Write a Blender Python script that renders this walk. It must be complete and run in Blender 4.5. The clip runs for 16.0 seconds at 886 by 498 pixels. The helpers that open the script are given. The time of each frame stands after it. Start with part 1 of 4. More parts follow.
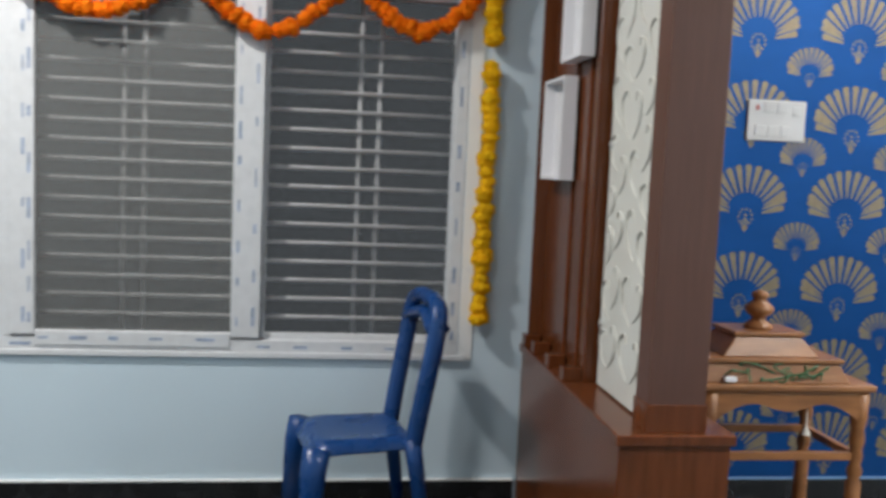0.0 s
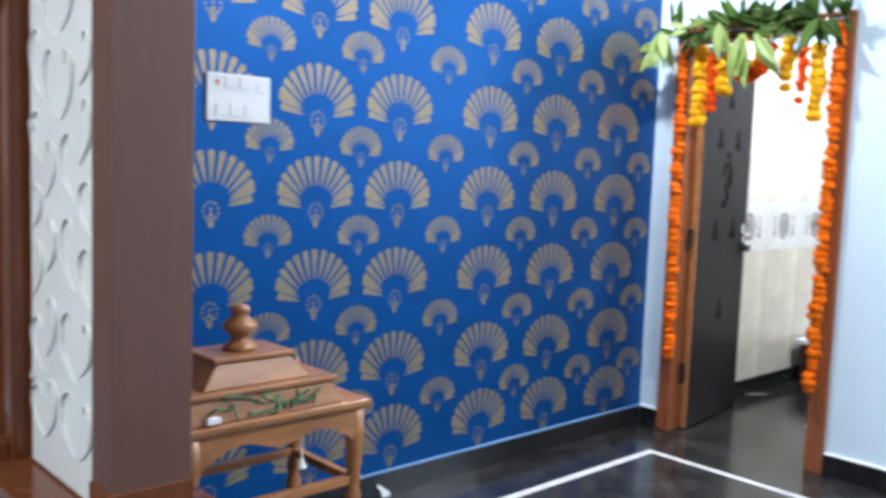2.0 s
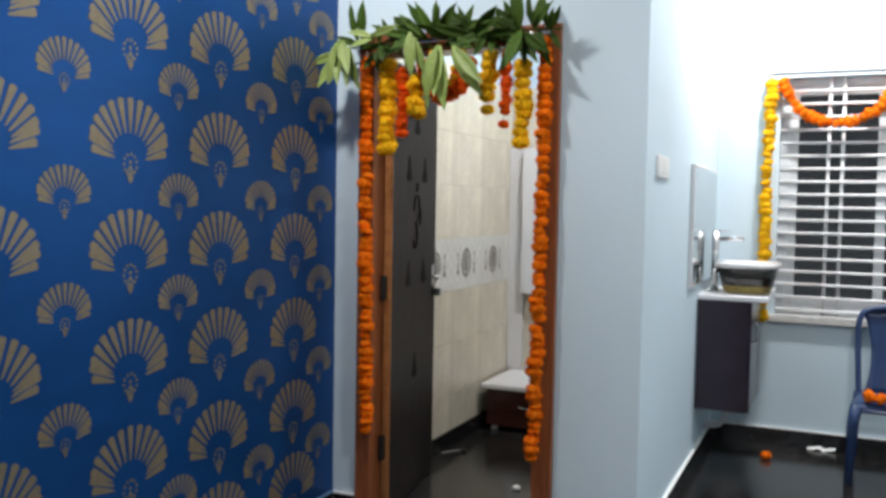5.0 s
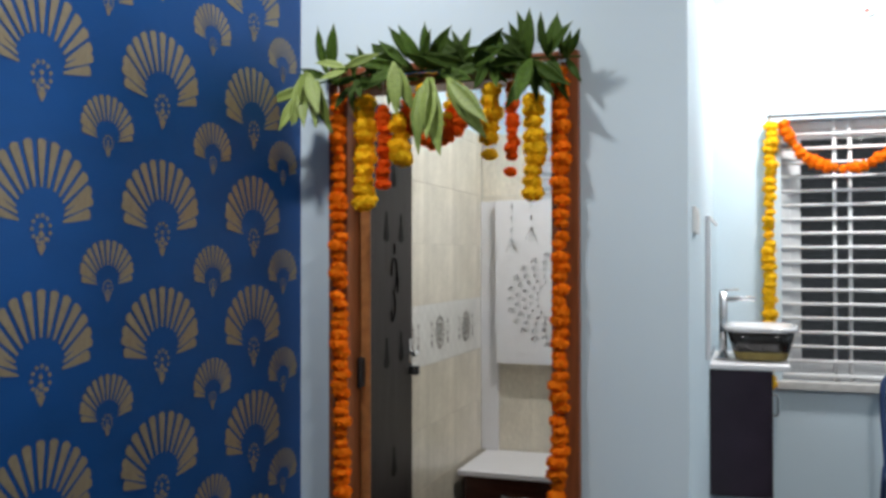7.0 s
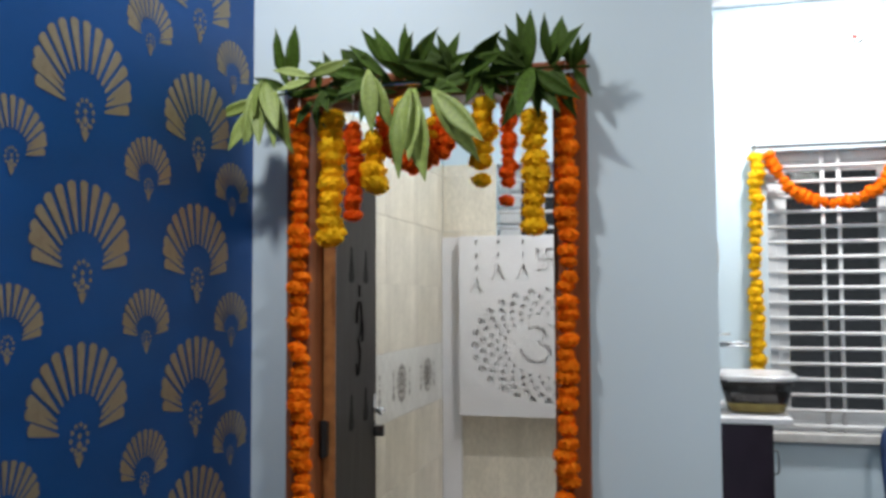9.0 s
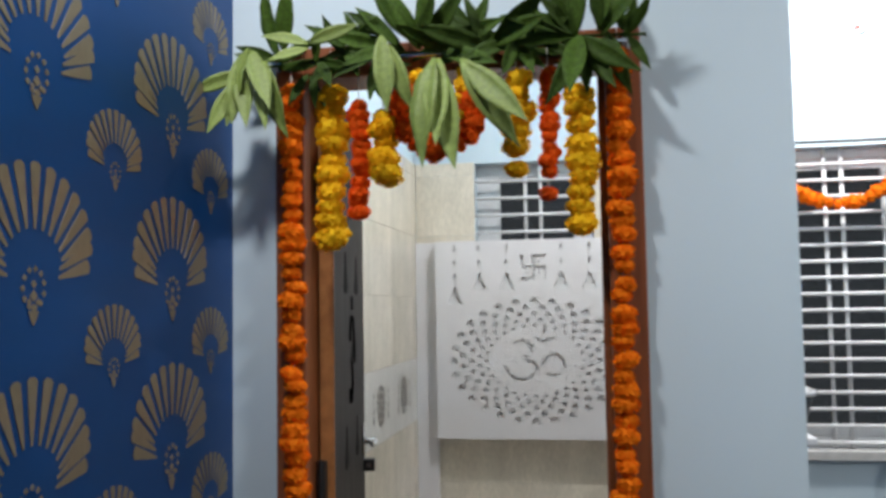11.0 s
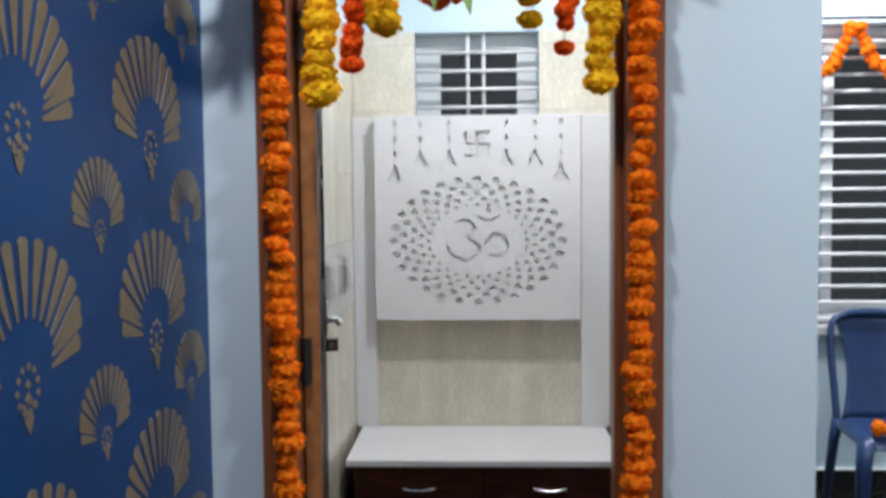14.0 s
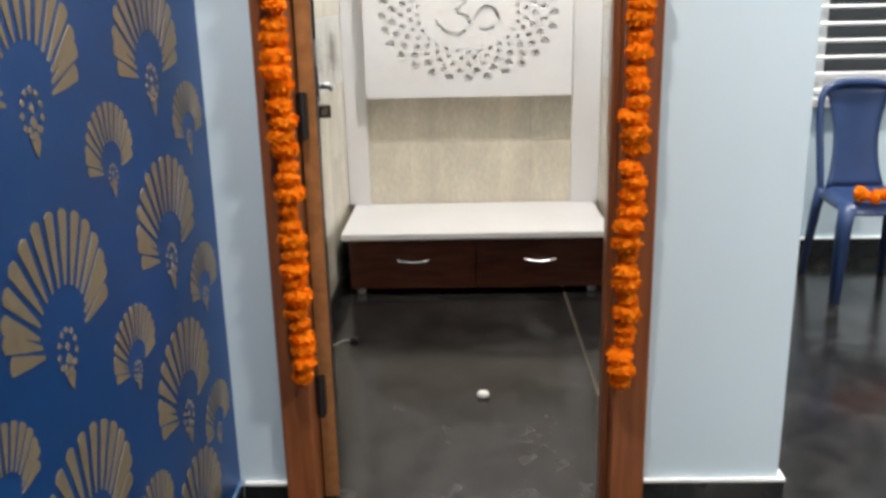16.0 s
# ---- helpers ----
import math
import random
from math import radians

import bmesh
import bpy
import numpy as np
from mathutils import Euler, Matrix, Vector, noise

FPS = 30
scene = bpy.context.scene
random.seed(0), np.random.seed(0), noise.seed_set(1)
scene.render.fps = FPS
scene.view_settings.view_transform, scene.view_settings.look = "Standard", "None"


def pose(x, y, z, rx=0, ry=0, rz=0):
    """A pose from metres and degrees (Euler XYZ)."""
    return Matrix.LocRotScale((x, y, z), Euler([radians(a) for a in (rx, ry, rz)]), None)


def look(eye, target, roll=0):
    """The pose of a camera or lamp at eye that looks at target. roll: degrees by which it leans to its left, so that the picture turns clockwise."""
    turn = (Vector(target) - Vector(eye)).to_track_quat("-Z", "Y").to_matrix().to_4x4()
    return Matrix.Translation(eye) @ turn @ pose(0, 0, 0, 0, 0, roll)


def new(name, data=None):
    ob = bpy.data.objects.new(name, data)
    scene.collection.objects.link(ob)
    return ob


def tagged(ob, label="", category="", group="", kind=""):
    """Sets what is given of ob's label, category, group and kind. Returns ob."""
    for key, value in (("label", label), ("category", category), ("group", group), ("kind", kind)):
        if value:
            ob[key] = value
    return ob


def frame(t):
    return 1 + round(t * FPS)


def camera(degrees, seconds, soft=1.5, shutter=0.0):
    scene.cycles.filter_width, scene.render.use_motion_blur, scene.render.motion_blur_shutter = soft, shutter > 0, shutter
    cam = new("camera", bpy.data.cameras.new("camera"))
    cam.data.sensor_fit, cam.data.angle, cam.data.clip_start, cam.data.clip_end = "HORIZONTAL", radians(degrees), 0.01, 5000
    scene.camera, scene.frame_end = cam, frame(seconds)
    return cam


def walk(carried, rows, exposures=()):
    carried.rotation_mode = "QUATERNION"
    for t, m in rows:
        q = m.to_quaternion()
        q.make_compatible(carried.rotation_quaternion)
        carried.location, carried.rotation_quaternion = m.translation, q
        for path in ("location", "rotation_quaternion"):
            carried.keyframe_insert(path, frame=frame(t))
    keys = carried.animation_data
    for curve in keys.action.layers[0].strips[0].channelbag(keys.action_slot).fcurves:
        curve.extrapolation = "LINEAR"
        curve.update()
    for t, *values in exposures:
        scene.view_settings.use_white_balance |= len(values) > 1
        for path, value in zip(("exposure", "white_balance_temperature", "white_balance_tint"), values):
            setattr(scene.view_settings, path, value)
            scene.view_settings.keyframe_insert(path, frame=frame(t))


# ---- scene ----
cam = camera(53.3, 16.0, soft=3.3, shutter=0.4)
PATH = [
    (0, (3.354, -4.252, 1.326), (1.38, -3.988, 1.142), 2.5),
    (0.5, (3.222, -4.201, 1.344), (1.287, -3.731, 1.154), 1.2),
    (1, (3.062, -4.142, 1.344), (1.237, -3.361, 1.104), 2.1),
    (1.5, (2.91, -4.079, 1.365), (1.281, -2.944, 1.129), 3.7),
    (2, (2.748, -4.034, 1.361), (1.283, -2.686, 1.175), 2.1),
    (2.5, (2.675, -4.005, 1.371), (1.431, -2.453, 1.158), 1.0),
    (3, (2.597, -3.9, 1.373), (1.427, -2.287, 1.195), 0.7),
    (3.5, (2.452, -3.743, 1.396), (1.389, -2.052, 1.302), -1.1),
    (4, (2.363, -3.635, 1.396), (1.355, -1.911, 1.292), 0.7),
    (4.5, (2.199, -3.528, 1.394), (1.3, -1.746, 1.272), 1.0),
    (7, (1.548, -2.873, 1.436), (0.893, -0.984, 1.46), -0.1),
    (7.5, (1.422, -2.81, 1.442), (0.837, -0.897, 1.449), -1.1),
    (8, (1.365, -2.695, 1.44), (0.799, -0.778, 1.482), 0.4),
    (8.5, (1.313, -2.573, 1.452), (0.769, -0.651, 1.545), 0.3),
    (11, (0.908, -2.115, 1.466), (0.57, -0.148, 1.596), -0.9),
    (11.5, (0.815, -1.99, 1.486), (0.473, -0.04, 1.737), 0.4),
    (12, (0.795, -1.918, 1.501), (0.551, 0.054, 1.725), 1.7),
    (12.5, (0.726, -1.936, 1.48), (0.622, 0.056, 1.619), 0.8),
    (13, (0.642, -1.946, 1.434), (0.529, 0.051, 1.471), 0.3),
    (13.5, (0.629, -1.959, 1.448), (0.49, 0.036, 1.411), -0.1),
    (14, (0.62, -1.973, 1.412), (0.538, 0.021, 1.291), -0.6),
    (14.5, (0.62, -1.98, 1.4), (0.533, 0.004, 1.175), -1.2),
    (15, (0.621, -2.006, 1.355), (0.566, -0.037, 1.007), -1.7),
    (15.5, (0.614, -2.006, 1.325), (0.536, -0.071, 0.823), -1.9),
    (16, (0.591, -1.998, 1.3), (0.538, -0.079, 0.74), -1.3),
]
walk(cam, [(t, look(eye, target, roll)) for t, eye, target, roll in PATH], [(0.0, 0.58, 6500, 10), (0.5, 0.95, 6500, 10), (1.0, 1.35, 6400, 10), (1.5, 1.38, 6000, 10), (2.0, 1.05, 5650, 10), (3.0, 0.5, 5950, 10), (4.5, 0.0, 6400, 10), (8.5, -0.34, 6380, 10), (11.5, -0.36, 6280, 10), (12.5, -0.36, 6250, 10), (13.5, -0.14, 6050, 10), (14.5, 0.14, 6080, 10), (15.2, 0.37, 6350, 10), (16.0, 0.67, 6800, 10)])

# ---- world and lamps ----
world = bpy.data.worlds.new("night")
scene.world = world
world.use_nodes = True
world.node_tree.nodes["Background"].inputs[0].default_value = (0.85, 0.93, 1.0, 1)
world.node_tree.nodes["Background"].inputs[1].default_value = 0.05


def lamp(name, x, y, z, watts, size, col=(1, 0.97, 0.93)):
    data = bpy.data.lights.new(name, "AREA")
    data.shape, data.size, data.energy, data.color = "DISK", size, watts, col
    ob = new(name, data)
    ob.matrix_world = pose(x, y, z)
    return ob


CEIL = 3.05
# no fixture is in view; the third and fourth are added fill
LAMPS = [(0.25, -0.95, 32, 0.16), (1.15, -5.5, 42, 0.16), (2.5, -1.35, 54, 0.3), (2.9, -5.2, 22, 0.3), (1.95, 1.55, 60, 0.2), (1.0, 1.2, 34, 0.16)]
for lx, ly, lw, ls in LAMPS:
    lamp("downlight_lamp", lx, ly, CEIL - 0.03, lw, ls)


# unseen tube added to give the blue wallpaper its sheen
tube_lamp = bpy.data.lights.new("tube_lamp", "AREA")
tube_lamp.shape, tube_lamp.size, tube_lamp.size_y, tube_lamp.energy, tube_lamp.color = "RECTANGLE", 1.2, 0.04, 45, (0.95, 0.98, 1.0)
new("tube_lamp", tube_lamp).matrix_world = look((3.7, 2.13, 2.36), (3.5, 0.0, 1.9))

# ---- materials ----
def mat(name, col, rough=0.5, metal=0.0, var=0.12, scale=6.0, bump=0.0, bscale=60.0, rand=0.0, spec=None, stretch=(1, 1, 1), fine=0.0):
    """A surface whose colour drifts at two scales, with fine relief; rand: drift from object to object."""
    m = bpy.data.materials.new(name)
    m.use_nodes = True
    nt = m.node_tree
    nd, ln = nt.nodes, nt.links
    b = nd["Principled BSDF"]
    b.inputs["Roughness"].default_value, b.inputs["Metallic"].default_value = rough, metal
    if spec is not None:
        b.inputs["Specular IOR Level"].default_value = spec
    tc, mp = nd.new("ShaderNodeTexCoord"), nd.new("ShaderNodeMapping")
    mp.inputs["Scale"].default_value = stretch
    ln.new(tc.outputs["Object"], mp.inputs["Vector"])
    n1, n2 = nd.new("ShaderNodeTexNoise"), nd.new("ShaderNodeTexNoise")
    n1.inputs["Scale"].default_value, n1.inputs["Detail"].default_value = scale, 5
    n2.inputs["Scale"].default_value, n2.inputs["Detail"].default_value = bscale, 3
    for n in (n1, n2):
        ln.new(mp.outputs[0], n.inputs["Vector"])
    mix = nd.new("ShaderNodeMix")
    mix.data_type = "RGBA"
    mix.inputs["A"].default_value = (*[c * (1 - var) for c in col], 1)
    mix.inputs["B"].default_value = (*[min(1, c * (1 + var)) for c in col], 1)
    ramp = nd.new("ShaderNodeMapRange")
    ramp.inputs["From Min"].default_value, ramp.inputs["From Max"].default_value = 0.3, 0.7
    ln.new(n1.outputs["Fac"], ramp.inputs["Value"])
    ln.new(ramp.outputs[0], mix.inputs["Factor"])
    out = mix.outputs["Result"]
    if fine > 0:
        f = nd.new("ShaderNodeMix")
        f.data_type, f.blend_type = "RGBA", "MULTIPLY"
        f.inputs["Factor"].default_value = 1.0
        fm = nd.new("ShaderNodeMapRange")
        fm.inputs["From Min"].default_value, fm.inputs["From Max"].default_value = 0.35, 0.65
        fm.inputs["To Min"].default_value, fm.inputs["To Max"].default_value = 1 - fine, 1 + 0.4 * fine
        ln.new(n2.outputs["Fac"], fm.inputs["Value"])
        ln.new(out, f.inputs["A"])
        ln.new(fm.outputs[0], f.inputs["B"])
        out = f.outputs["Result"]
    if rand > 0:
        oi, hs = nd.new("ShaderNodeObjectInfo"), nd.new("ShaderNodeHueSaturation")
        mr = nd.new("ShaderNodeMapRange")
        mr.inputs["To Min"].default_value, mr.inputs["To Max"].default_value = 1 - rand, 1 + rand
        ln.new(oi.outputs["Random"], mr.inputs["Value"])
        ln.new(mr.outputs[0], hs.inputs["Value"])
        ln.new(out, hs.inputs["Color"])
        out = hs.outputs["Color"]
    ln.new(out, b.inputs["Base Color"])
    if bump > 0:
        bp = nd.new("ShaderNodeBump")
        bp.inputs["Strength"].default_value, bp.inputs["Distance"].default_value = bump, 0.004
        ln.new(n2.outputs["Fac"], bp.inputs["Height"])
        ln.new(bp.outputs[0], b.inputs["Normal"])
    rr = nd.new("ShaderNodeMapRange")
    rr.inputs["To Min"].default_value, rr.inputs["To Max"].default_value = rough * 0.8, min(1, rough * 1.2)
    ln.new(n1.outputs["Fac"], rr.inputs["Value"])
    ln.new(rr.outputs[0], b.inputs["Roughness"])
    return m


PAINT = mat("pale blue wall paint", (0.56, 0.67, 0.74), 0.55, var=0.025, scale=1.6, bump=0.12, bscale=180)
CEILING = mat("white ceiling paint", (0.8, 0.8, 0.79), 0.7, var=0.02, bump=0.1, bscale=150)
PAPER = mat("blue wallpaper", (0.003, 0.068, 0.25), 0.4, metal=0.6, spec=0.4, var=0.1, scale=3, bump=0.15, bscale=240, stretch=(1, 1, 3))
FOIL = mat("gold wallpaper print", (0.275, 0.22, 0.142), 0.4, metal=0.6, var=0.12, scale=18, bump=0.2, bscale=300)
GRANITE = mat("dark granite floor", (0.023, 0.0215, 0.021), 0.18, var=0.65, scale=5, bump=0.01, bscale=16, rand=0.25, fine=0.5)
SKIRT = mat("black granite skirting", (0.012, 0.012, 0.013), 0.2, var=0.4, scale=14)
INLAY = mat("white marble inlay", (0.55, 0.54, 0.52), 0.2, var=0.12, scale=20)
WOOD = mat("red brown teak frame", (0.235, 0.075, 0.027), 0.32, var=0.28, scale=9, bump=0.12, bscale=50, stretch=(6, 6, 0.5))
LEAFWOOD = mat("dark door polish", (0.02, 0.017, 0.0165), 0.5, spec=0.15, var=0.12, scale=8, bump=0.05, bscale=60, stretch=(6, 6, 0.5))
LAMINATE = mat("reddish laminate", (0.125, 0.037, 0.012), 0.2, var=0.22, scale=7, bump=0.03, bscale=60, stretch=(5, 5, 0.6))
POSTLAM = mat("brown post laminate", (0.112, 0.050, 0.034), 0.42, var=0.08, scale=9, bump=0.05, bscale=90, stretch=(8, 8, 0.5))
TEAK = mat("honey teak furniture", (0.28, 0.12, 0.042), 0.35, var=0.25, scale=8, bump=0.12, bscale=60, stretch=(4, 0.8, 4))
WHITE = mat("white laminate", (0.76, 0.75, 0.77), 0.35, var=0.03, scale=4)
PVC = mat("white window profile", (0.62, 0.63, 0.645), 0.3, var=0.05, scale=25)
FILM = mat("printed film marks", (0.28, 0.34, 0.46), 0.5, var=0.3, scale=40)
BARS = mat("white grille paint", (0.7, 0.7, 0.71), 0.35, var=0.05, scale=20)
TILE = mat("cream marble tile", (0.69, 0.635, 0.53), 0.17, var=0.13, scale=4.0, bump=0.01, rand=0.02, stretch=(2.2, 2.2, 0.7), fine=0.1)
BAND = mat("pale lattice tile", (0.74, 0.73, 0.69), 0.2, var=0.06, scale=7, rand=0.02)
GROUT = mat("tile grout", (0.62, 0.565, 0.47), 0.8, var=0.1)
PRINT = mat("brown tile print", (0.10, 0.08, 0.06), 0.3, var=0.3, scale=40)
PRINTPALE = mat("grey tile print", (0.40, 0.385, 0.36), 0.3, var=0.1, scale=40)
ORANGE = mat("orange marigold", (1.0, 0.235, 0.006), 0.75, var=0.15, scale=45, bump=0.15, bscale=160, rand=0.1, spec=0.1)
YELLOW = mat("yellow marigold", (1.0, 0.59, 0.014), 0.75, var=0.12, scale=45, bump=0.15, bscale=160, rand=0.08, spec=0.1)
RED = mat("deep red marigold", (0.9, 0.125, 0.007), 0.75, var=0.2, scale=45, bump=0.15, bscale=160, rand=0.14, spec=0.1)
LEAF = mat("dark mango leaf", (0.042, 0.08, 0.009), 0.6, spec=0.2, var=0.35, scale=20, bump=0.25, bscale=120, rand=0.3)
LEAFPALE = mat("pale mango leaf underside", (0.20, 0.27, 0.06), 0.5, var=0.2, scale=20, bump=0.25, bscale=120, rand=0.15)
BLUE = mat("blue moulded plastic", (0.005, 0.045, 0.175), 0.28, var=0.12, scale=9, bump=0.04, bscale=200)
BLUEDULL = mat("navy moulded plastic", (0.018, 0.04, 0.115), 0.36, var=0.15, scale=9, bump=0.06, bscale=200)
CHROME = mat("chrome", (0.75, 0.75, 0.76), 0.16, metal=1, var=0.05)
BLACK = mat("black metal", (0.015, 0.015, 0.016), 0.4, var=0.2)
PURPLE = mat("dark aubergine laminate", (0.026, 0.016, 0.028), 0.24, var=0.15, scale=6)
DARKGLAZE = mat("black ceramic glaze", (0.018, 0.016, 0.015), 0.08, var=0.3, scale=12)
GOLD = mat("gold glaze", (0.32, 0.25, 0.09), 0.25, metal=0.5, var=0.25, scale=30)
SILVER = mat("silver white glaze", (0.66, 0.66, 0.67), 0.12, metal=0.3, var=0.05)
PLASTIC = mat("white switch plastic", (0.78, 0.78, 0.77), 0.3, var=0.02)
REDP = mat("red indicator", (0.6, 0.05, 0.03), 0.4)


def translucent(m, share):
    """Lets part of the light through thin petals and leaves."""
    nt = m.node_tree
    b, out = nt.nodes["Principled BSDF"], nt.nodes["Material Output"]
    tl, mx = nt.nodes.new("ShaderNodeBsdfTranslucent"), nt.nodes.new("ShaderNodeMixShader")
    nt.links.new(b.inputs["Base Color"].links[0].from_socket, tl.inputs["Color"])
    mx.inputs[0].default_value = share
    nt.links.new(b.outputs[0], mx.inputs[1])
    nt.links.new(tl.outputs[0], mx.inputs[2])
    nt.links.new(mx.outputs[0], out.inputs[0])


for petal in (ORANGE, YELLOW, RED):
    translucent(petal, 0.3)
GREEN = mat("green plastic string", (0.015, 0.13, 0.045), 0.4, var=0.3, scale=60)
ETCH = mat("frosted acrylic sheet", (0.66, 0.65, 0.60), 0.35, var=0.05, scale=6)
CARVE = mat("carved groove paint", (0.60, 0.59, 0.54), 0.5, var=0.15, scale=20)
THREAD = mat("white thread", (0.7, 0.68, 0.62), 0.8)
# toned slightly below WHITE to add shade behind the panel's cut-outs
BACKBOARD = mat("white board toned for recess shade", (0.70, 0.70, 0.71), 0.6, var=0.05, scale=8)
DARKREC = mat("black for recess shade and emblem", (0.003, 0.003, 0.003), 0.7, spec=0.1, var=0.1)
MIRROR = mat("mirror silver", (0.5, 0.51, 0.51), 0.02, metal=1, var=0.0)


def glassy(name, col, share, rough=0.05):
    """A pane that lets a share of the light straight through and shows its own film for the rest."""
    m = bpy.data.materials.new(name)
    m.use_nodes = True
    nt = m.node_tree
    b, out = nt.nodes["Principled BSDF"], nt.nodes["Material Output"]
    b.inputs["Base Color"].default_value, b.inputs["Roughness"].default_value = (*col, 1), rough
    tr, mx = nt.nodes.new("ShaderNodeBsdfTransparent"), nt.nodes.new("ShaderNodeMixShader")
    mx.inputs[0].default_value = 1 - share
    nt.links.new(tr.outputs[0], mx.inputs[1])
    nt.links.new(b.outputs[0], mx.inputs[2])
    nt.links.new(mx.outputs[0], out.inputs[0])
    return m


CLEAR = glassy("clear window glass", (0.02, 0.024, 0.028), 0.85, 0.03)
HAZY = glassy("film covered window glass", (0.14, 0.144, 0.142), 0.5, 0.3)


def glow(name, col, strength):
    m = bpy.data.materials.new(name)
    m.use_nodes = True
    b = m.node_tree.nodes["Principled BSDF"]
    b.inputs["Emission Color"].default_value, b.inputs["Emission Strength"].default_value = (*col, 1), strength
    return m


DIFFUSER = glow("lit lamp diffuser", (1, 0.97, 0.92), 6.0)


# ---- building blocks ----
def bx(bm, x0, x1, y0, y1, z0, z1, bevel=0.0):
    g = bmesh.ops.create_cube(bm, size=1, matrix=Matrix.Translation(((x0 + x1) / 2, (y0 + y1) / 2, (z0 + z1) / 2)) @ Matrix.Diagonal((x1 - x0, y1 - y0, z1 - z0, 1)))
    if bevel > 0:
        es = list({e for v in g["verts"] for e in v.link_edges})
        bmesh.ops.bevel(bm, geom=es, offset=bevel, segments=2, affect="EDGES", profile=0.5)
    return bm


def block(x0, x1, y0, y1, z0, z1, bevel=0.0):
    return bx(bmesh.new(), x0, x1, y0, y1, z0, z1, bevel)


def lathe(profile, cx, cy, segs=24, sx=1.0, sy=1.0, power=2.0):
    """A turned body from (radius, z) pairs; power above 2 squares its plan."""
    bm = bmesh.new()
    rings = []
    for r, z in profile:
        ring = []
        for k in range(segs):
            a = 2 * math.pi * k / segs
            c, s = math.cos(a), math.sin(a)
            q = (abs(c) ** power + abs(s) ** power) ** (-1 / power)
            ring.append(bm.verts.new((cx + r * q * c * sx, cy + r * q * s * sy, z)))
        rings.append(ring)
    for a, b in zip(rings, rings[1:]):
        for k in range(segs):
            bm.faces.new((a[k], a[(k + 1) % segs], b[(k + 1) % segs], b[k]))
    for ring, flip in ((rings[0], True), (rings[-1], False)):
        bm.faces.new(ring[::-1] if flip else ring)
    return bm


def tube(bm, pts, r, segs=8, flat=1.0):
    """A round bar along points; r may be a list of radii."""
    pts = [Vector(p) for p in pts]
    rad = r if isinstance(r, (list, tuple)) else [r] * len(pts)
    rings, up = [], None
    for i, p in enumerate(pts):
        d = (pts[min(i + 1, len(pts) - 1)] - pts[max(i - 1, 0)]).normalized()
        if up is None:
            up = Vector((0, 0, 1)) if abs(d.z) < 0.9 else Vector((1, 0, 0))
        side = d.cross(up).normalized()
        up = side.cross(d).normalized()
        rings.append([bm.verts.new(p + rad[i] * (math.cos(2 * math.pi * k / segs) * side + flat * math.sin(2 * math.pi * k / segs) * up)) for k in range(segs)])
    for a, b in zip(rings, rings[1:]):
        for k in range(segs):
            bm.faces.new((a[k], a[(k + 1) % segs], b[(k + 1) % segs], b[k]))
    bm.faces.new(rings[0][::-1])
    bm.faces.new(rings[-1])
    return bm


def arc(pts, n=8):
    """A smooth line through points."""
    pts = [Vector(p) for p in pts]
    out = []
    for i in range(len(pts) - 1):
        p0, p1, p2, p3 = pts[max(i - 1, 0)], pts[i], pts[i + 1], pts[min(i + 2, len(pts) - 1)]
        for k in range(n):
            t = k / n
            out.append(0.5 * (2 * p1 + (p2 - p0) * t + (2 * p0 - 5 * p1 + 4 * p2 - p3) * t * t + (3 * p1 - p0 - 3 * p2 + p3) * t ** 3))
    return out + [pts[-1]]


def mesh_of(name, bm, material, smooth=False):
    me = bpy.data.meshes.new(name)
    bmesh.ops.recalc_face_normals(bm, faces=bm.faces[:])
    if smooth:
        for f in bm.faces:
            f.smooth = True
    bm.to_mesh(me)
    bm.free()
    me.materials.append(material)
    return me


def part(name, bm, material, parent, label="", smooth=False):
    """Links a bmesh, drawn in the place's metres, as one mesh under a thing or a part."""
    root = parent
    while root.parent:
        root = root.parent
    bmesh.ops.translate(bm, verts=bm.verts[:], vec=-root.location)
    ob = new(name, mesh_of(name, bm, material, smooth))
    ob.parent = parent
    return tagged(ob, label)


def thing(name, at, label, category, group="", kind=""):
    ob = new(name)
    ob.empty_display_size = 0.1
    ob.location = at
    return tagged(ob, label, category, group, kind)


def setting(name, bm, material, label="", category=""):
    return tagged(new(name, mesh_of(name, bm, material)), label, category, kind="structure")


def piece(name, me, parent, m):
    ob = new(name, me)
    ob.parent = parent
    ob.matrix_basis = m
    return ob


# ---- the shell ----
# plan: the papered wall is x = 0, the prayer-room wall is y = 0, the wash alcove lies past x = 1.368
FAR, EAST, SOUTH = 2.205, 5.0, -7.5
bm = bmesh.new()
bx(bm, -0.2, EAST + 0.2, SOUTH - 0.2, FAR + 0.25, -0.15, -0.004)
setting("floor", bm, SKIRT, "dark polished granite floor with pale inlay lines", "floor")
bm = bmesh.new()
bx(bm, -0.2, EAST + 0.2, SOUTH - 0.2, FAR + 0.25, CEIL, CEIL + 0.12)
setting("ceiling", bm, CEILING, "plain white painted ceiling", "ceiling")

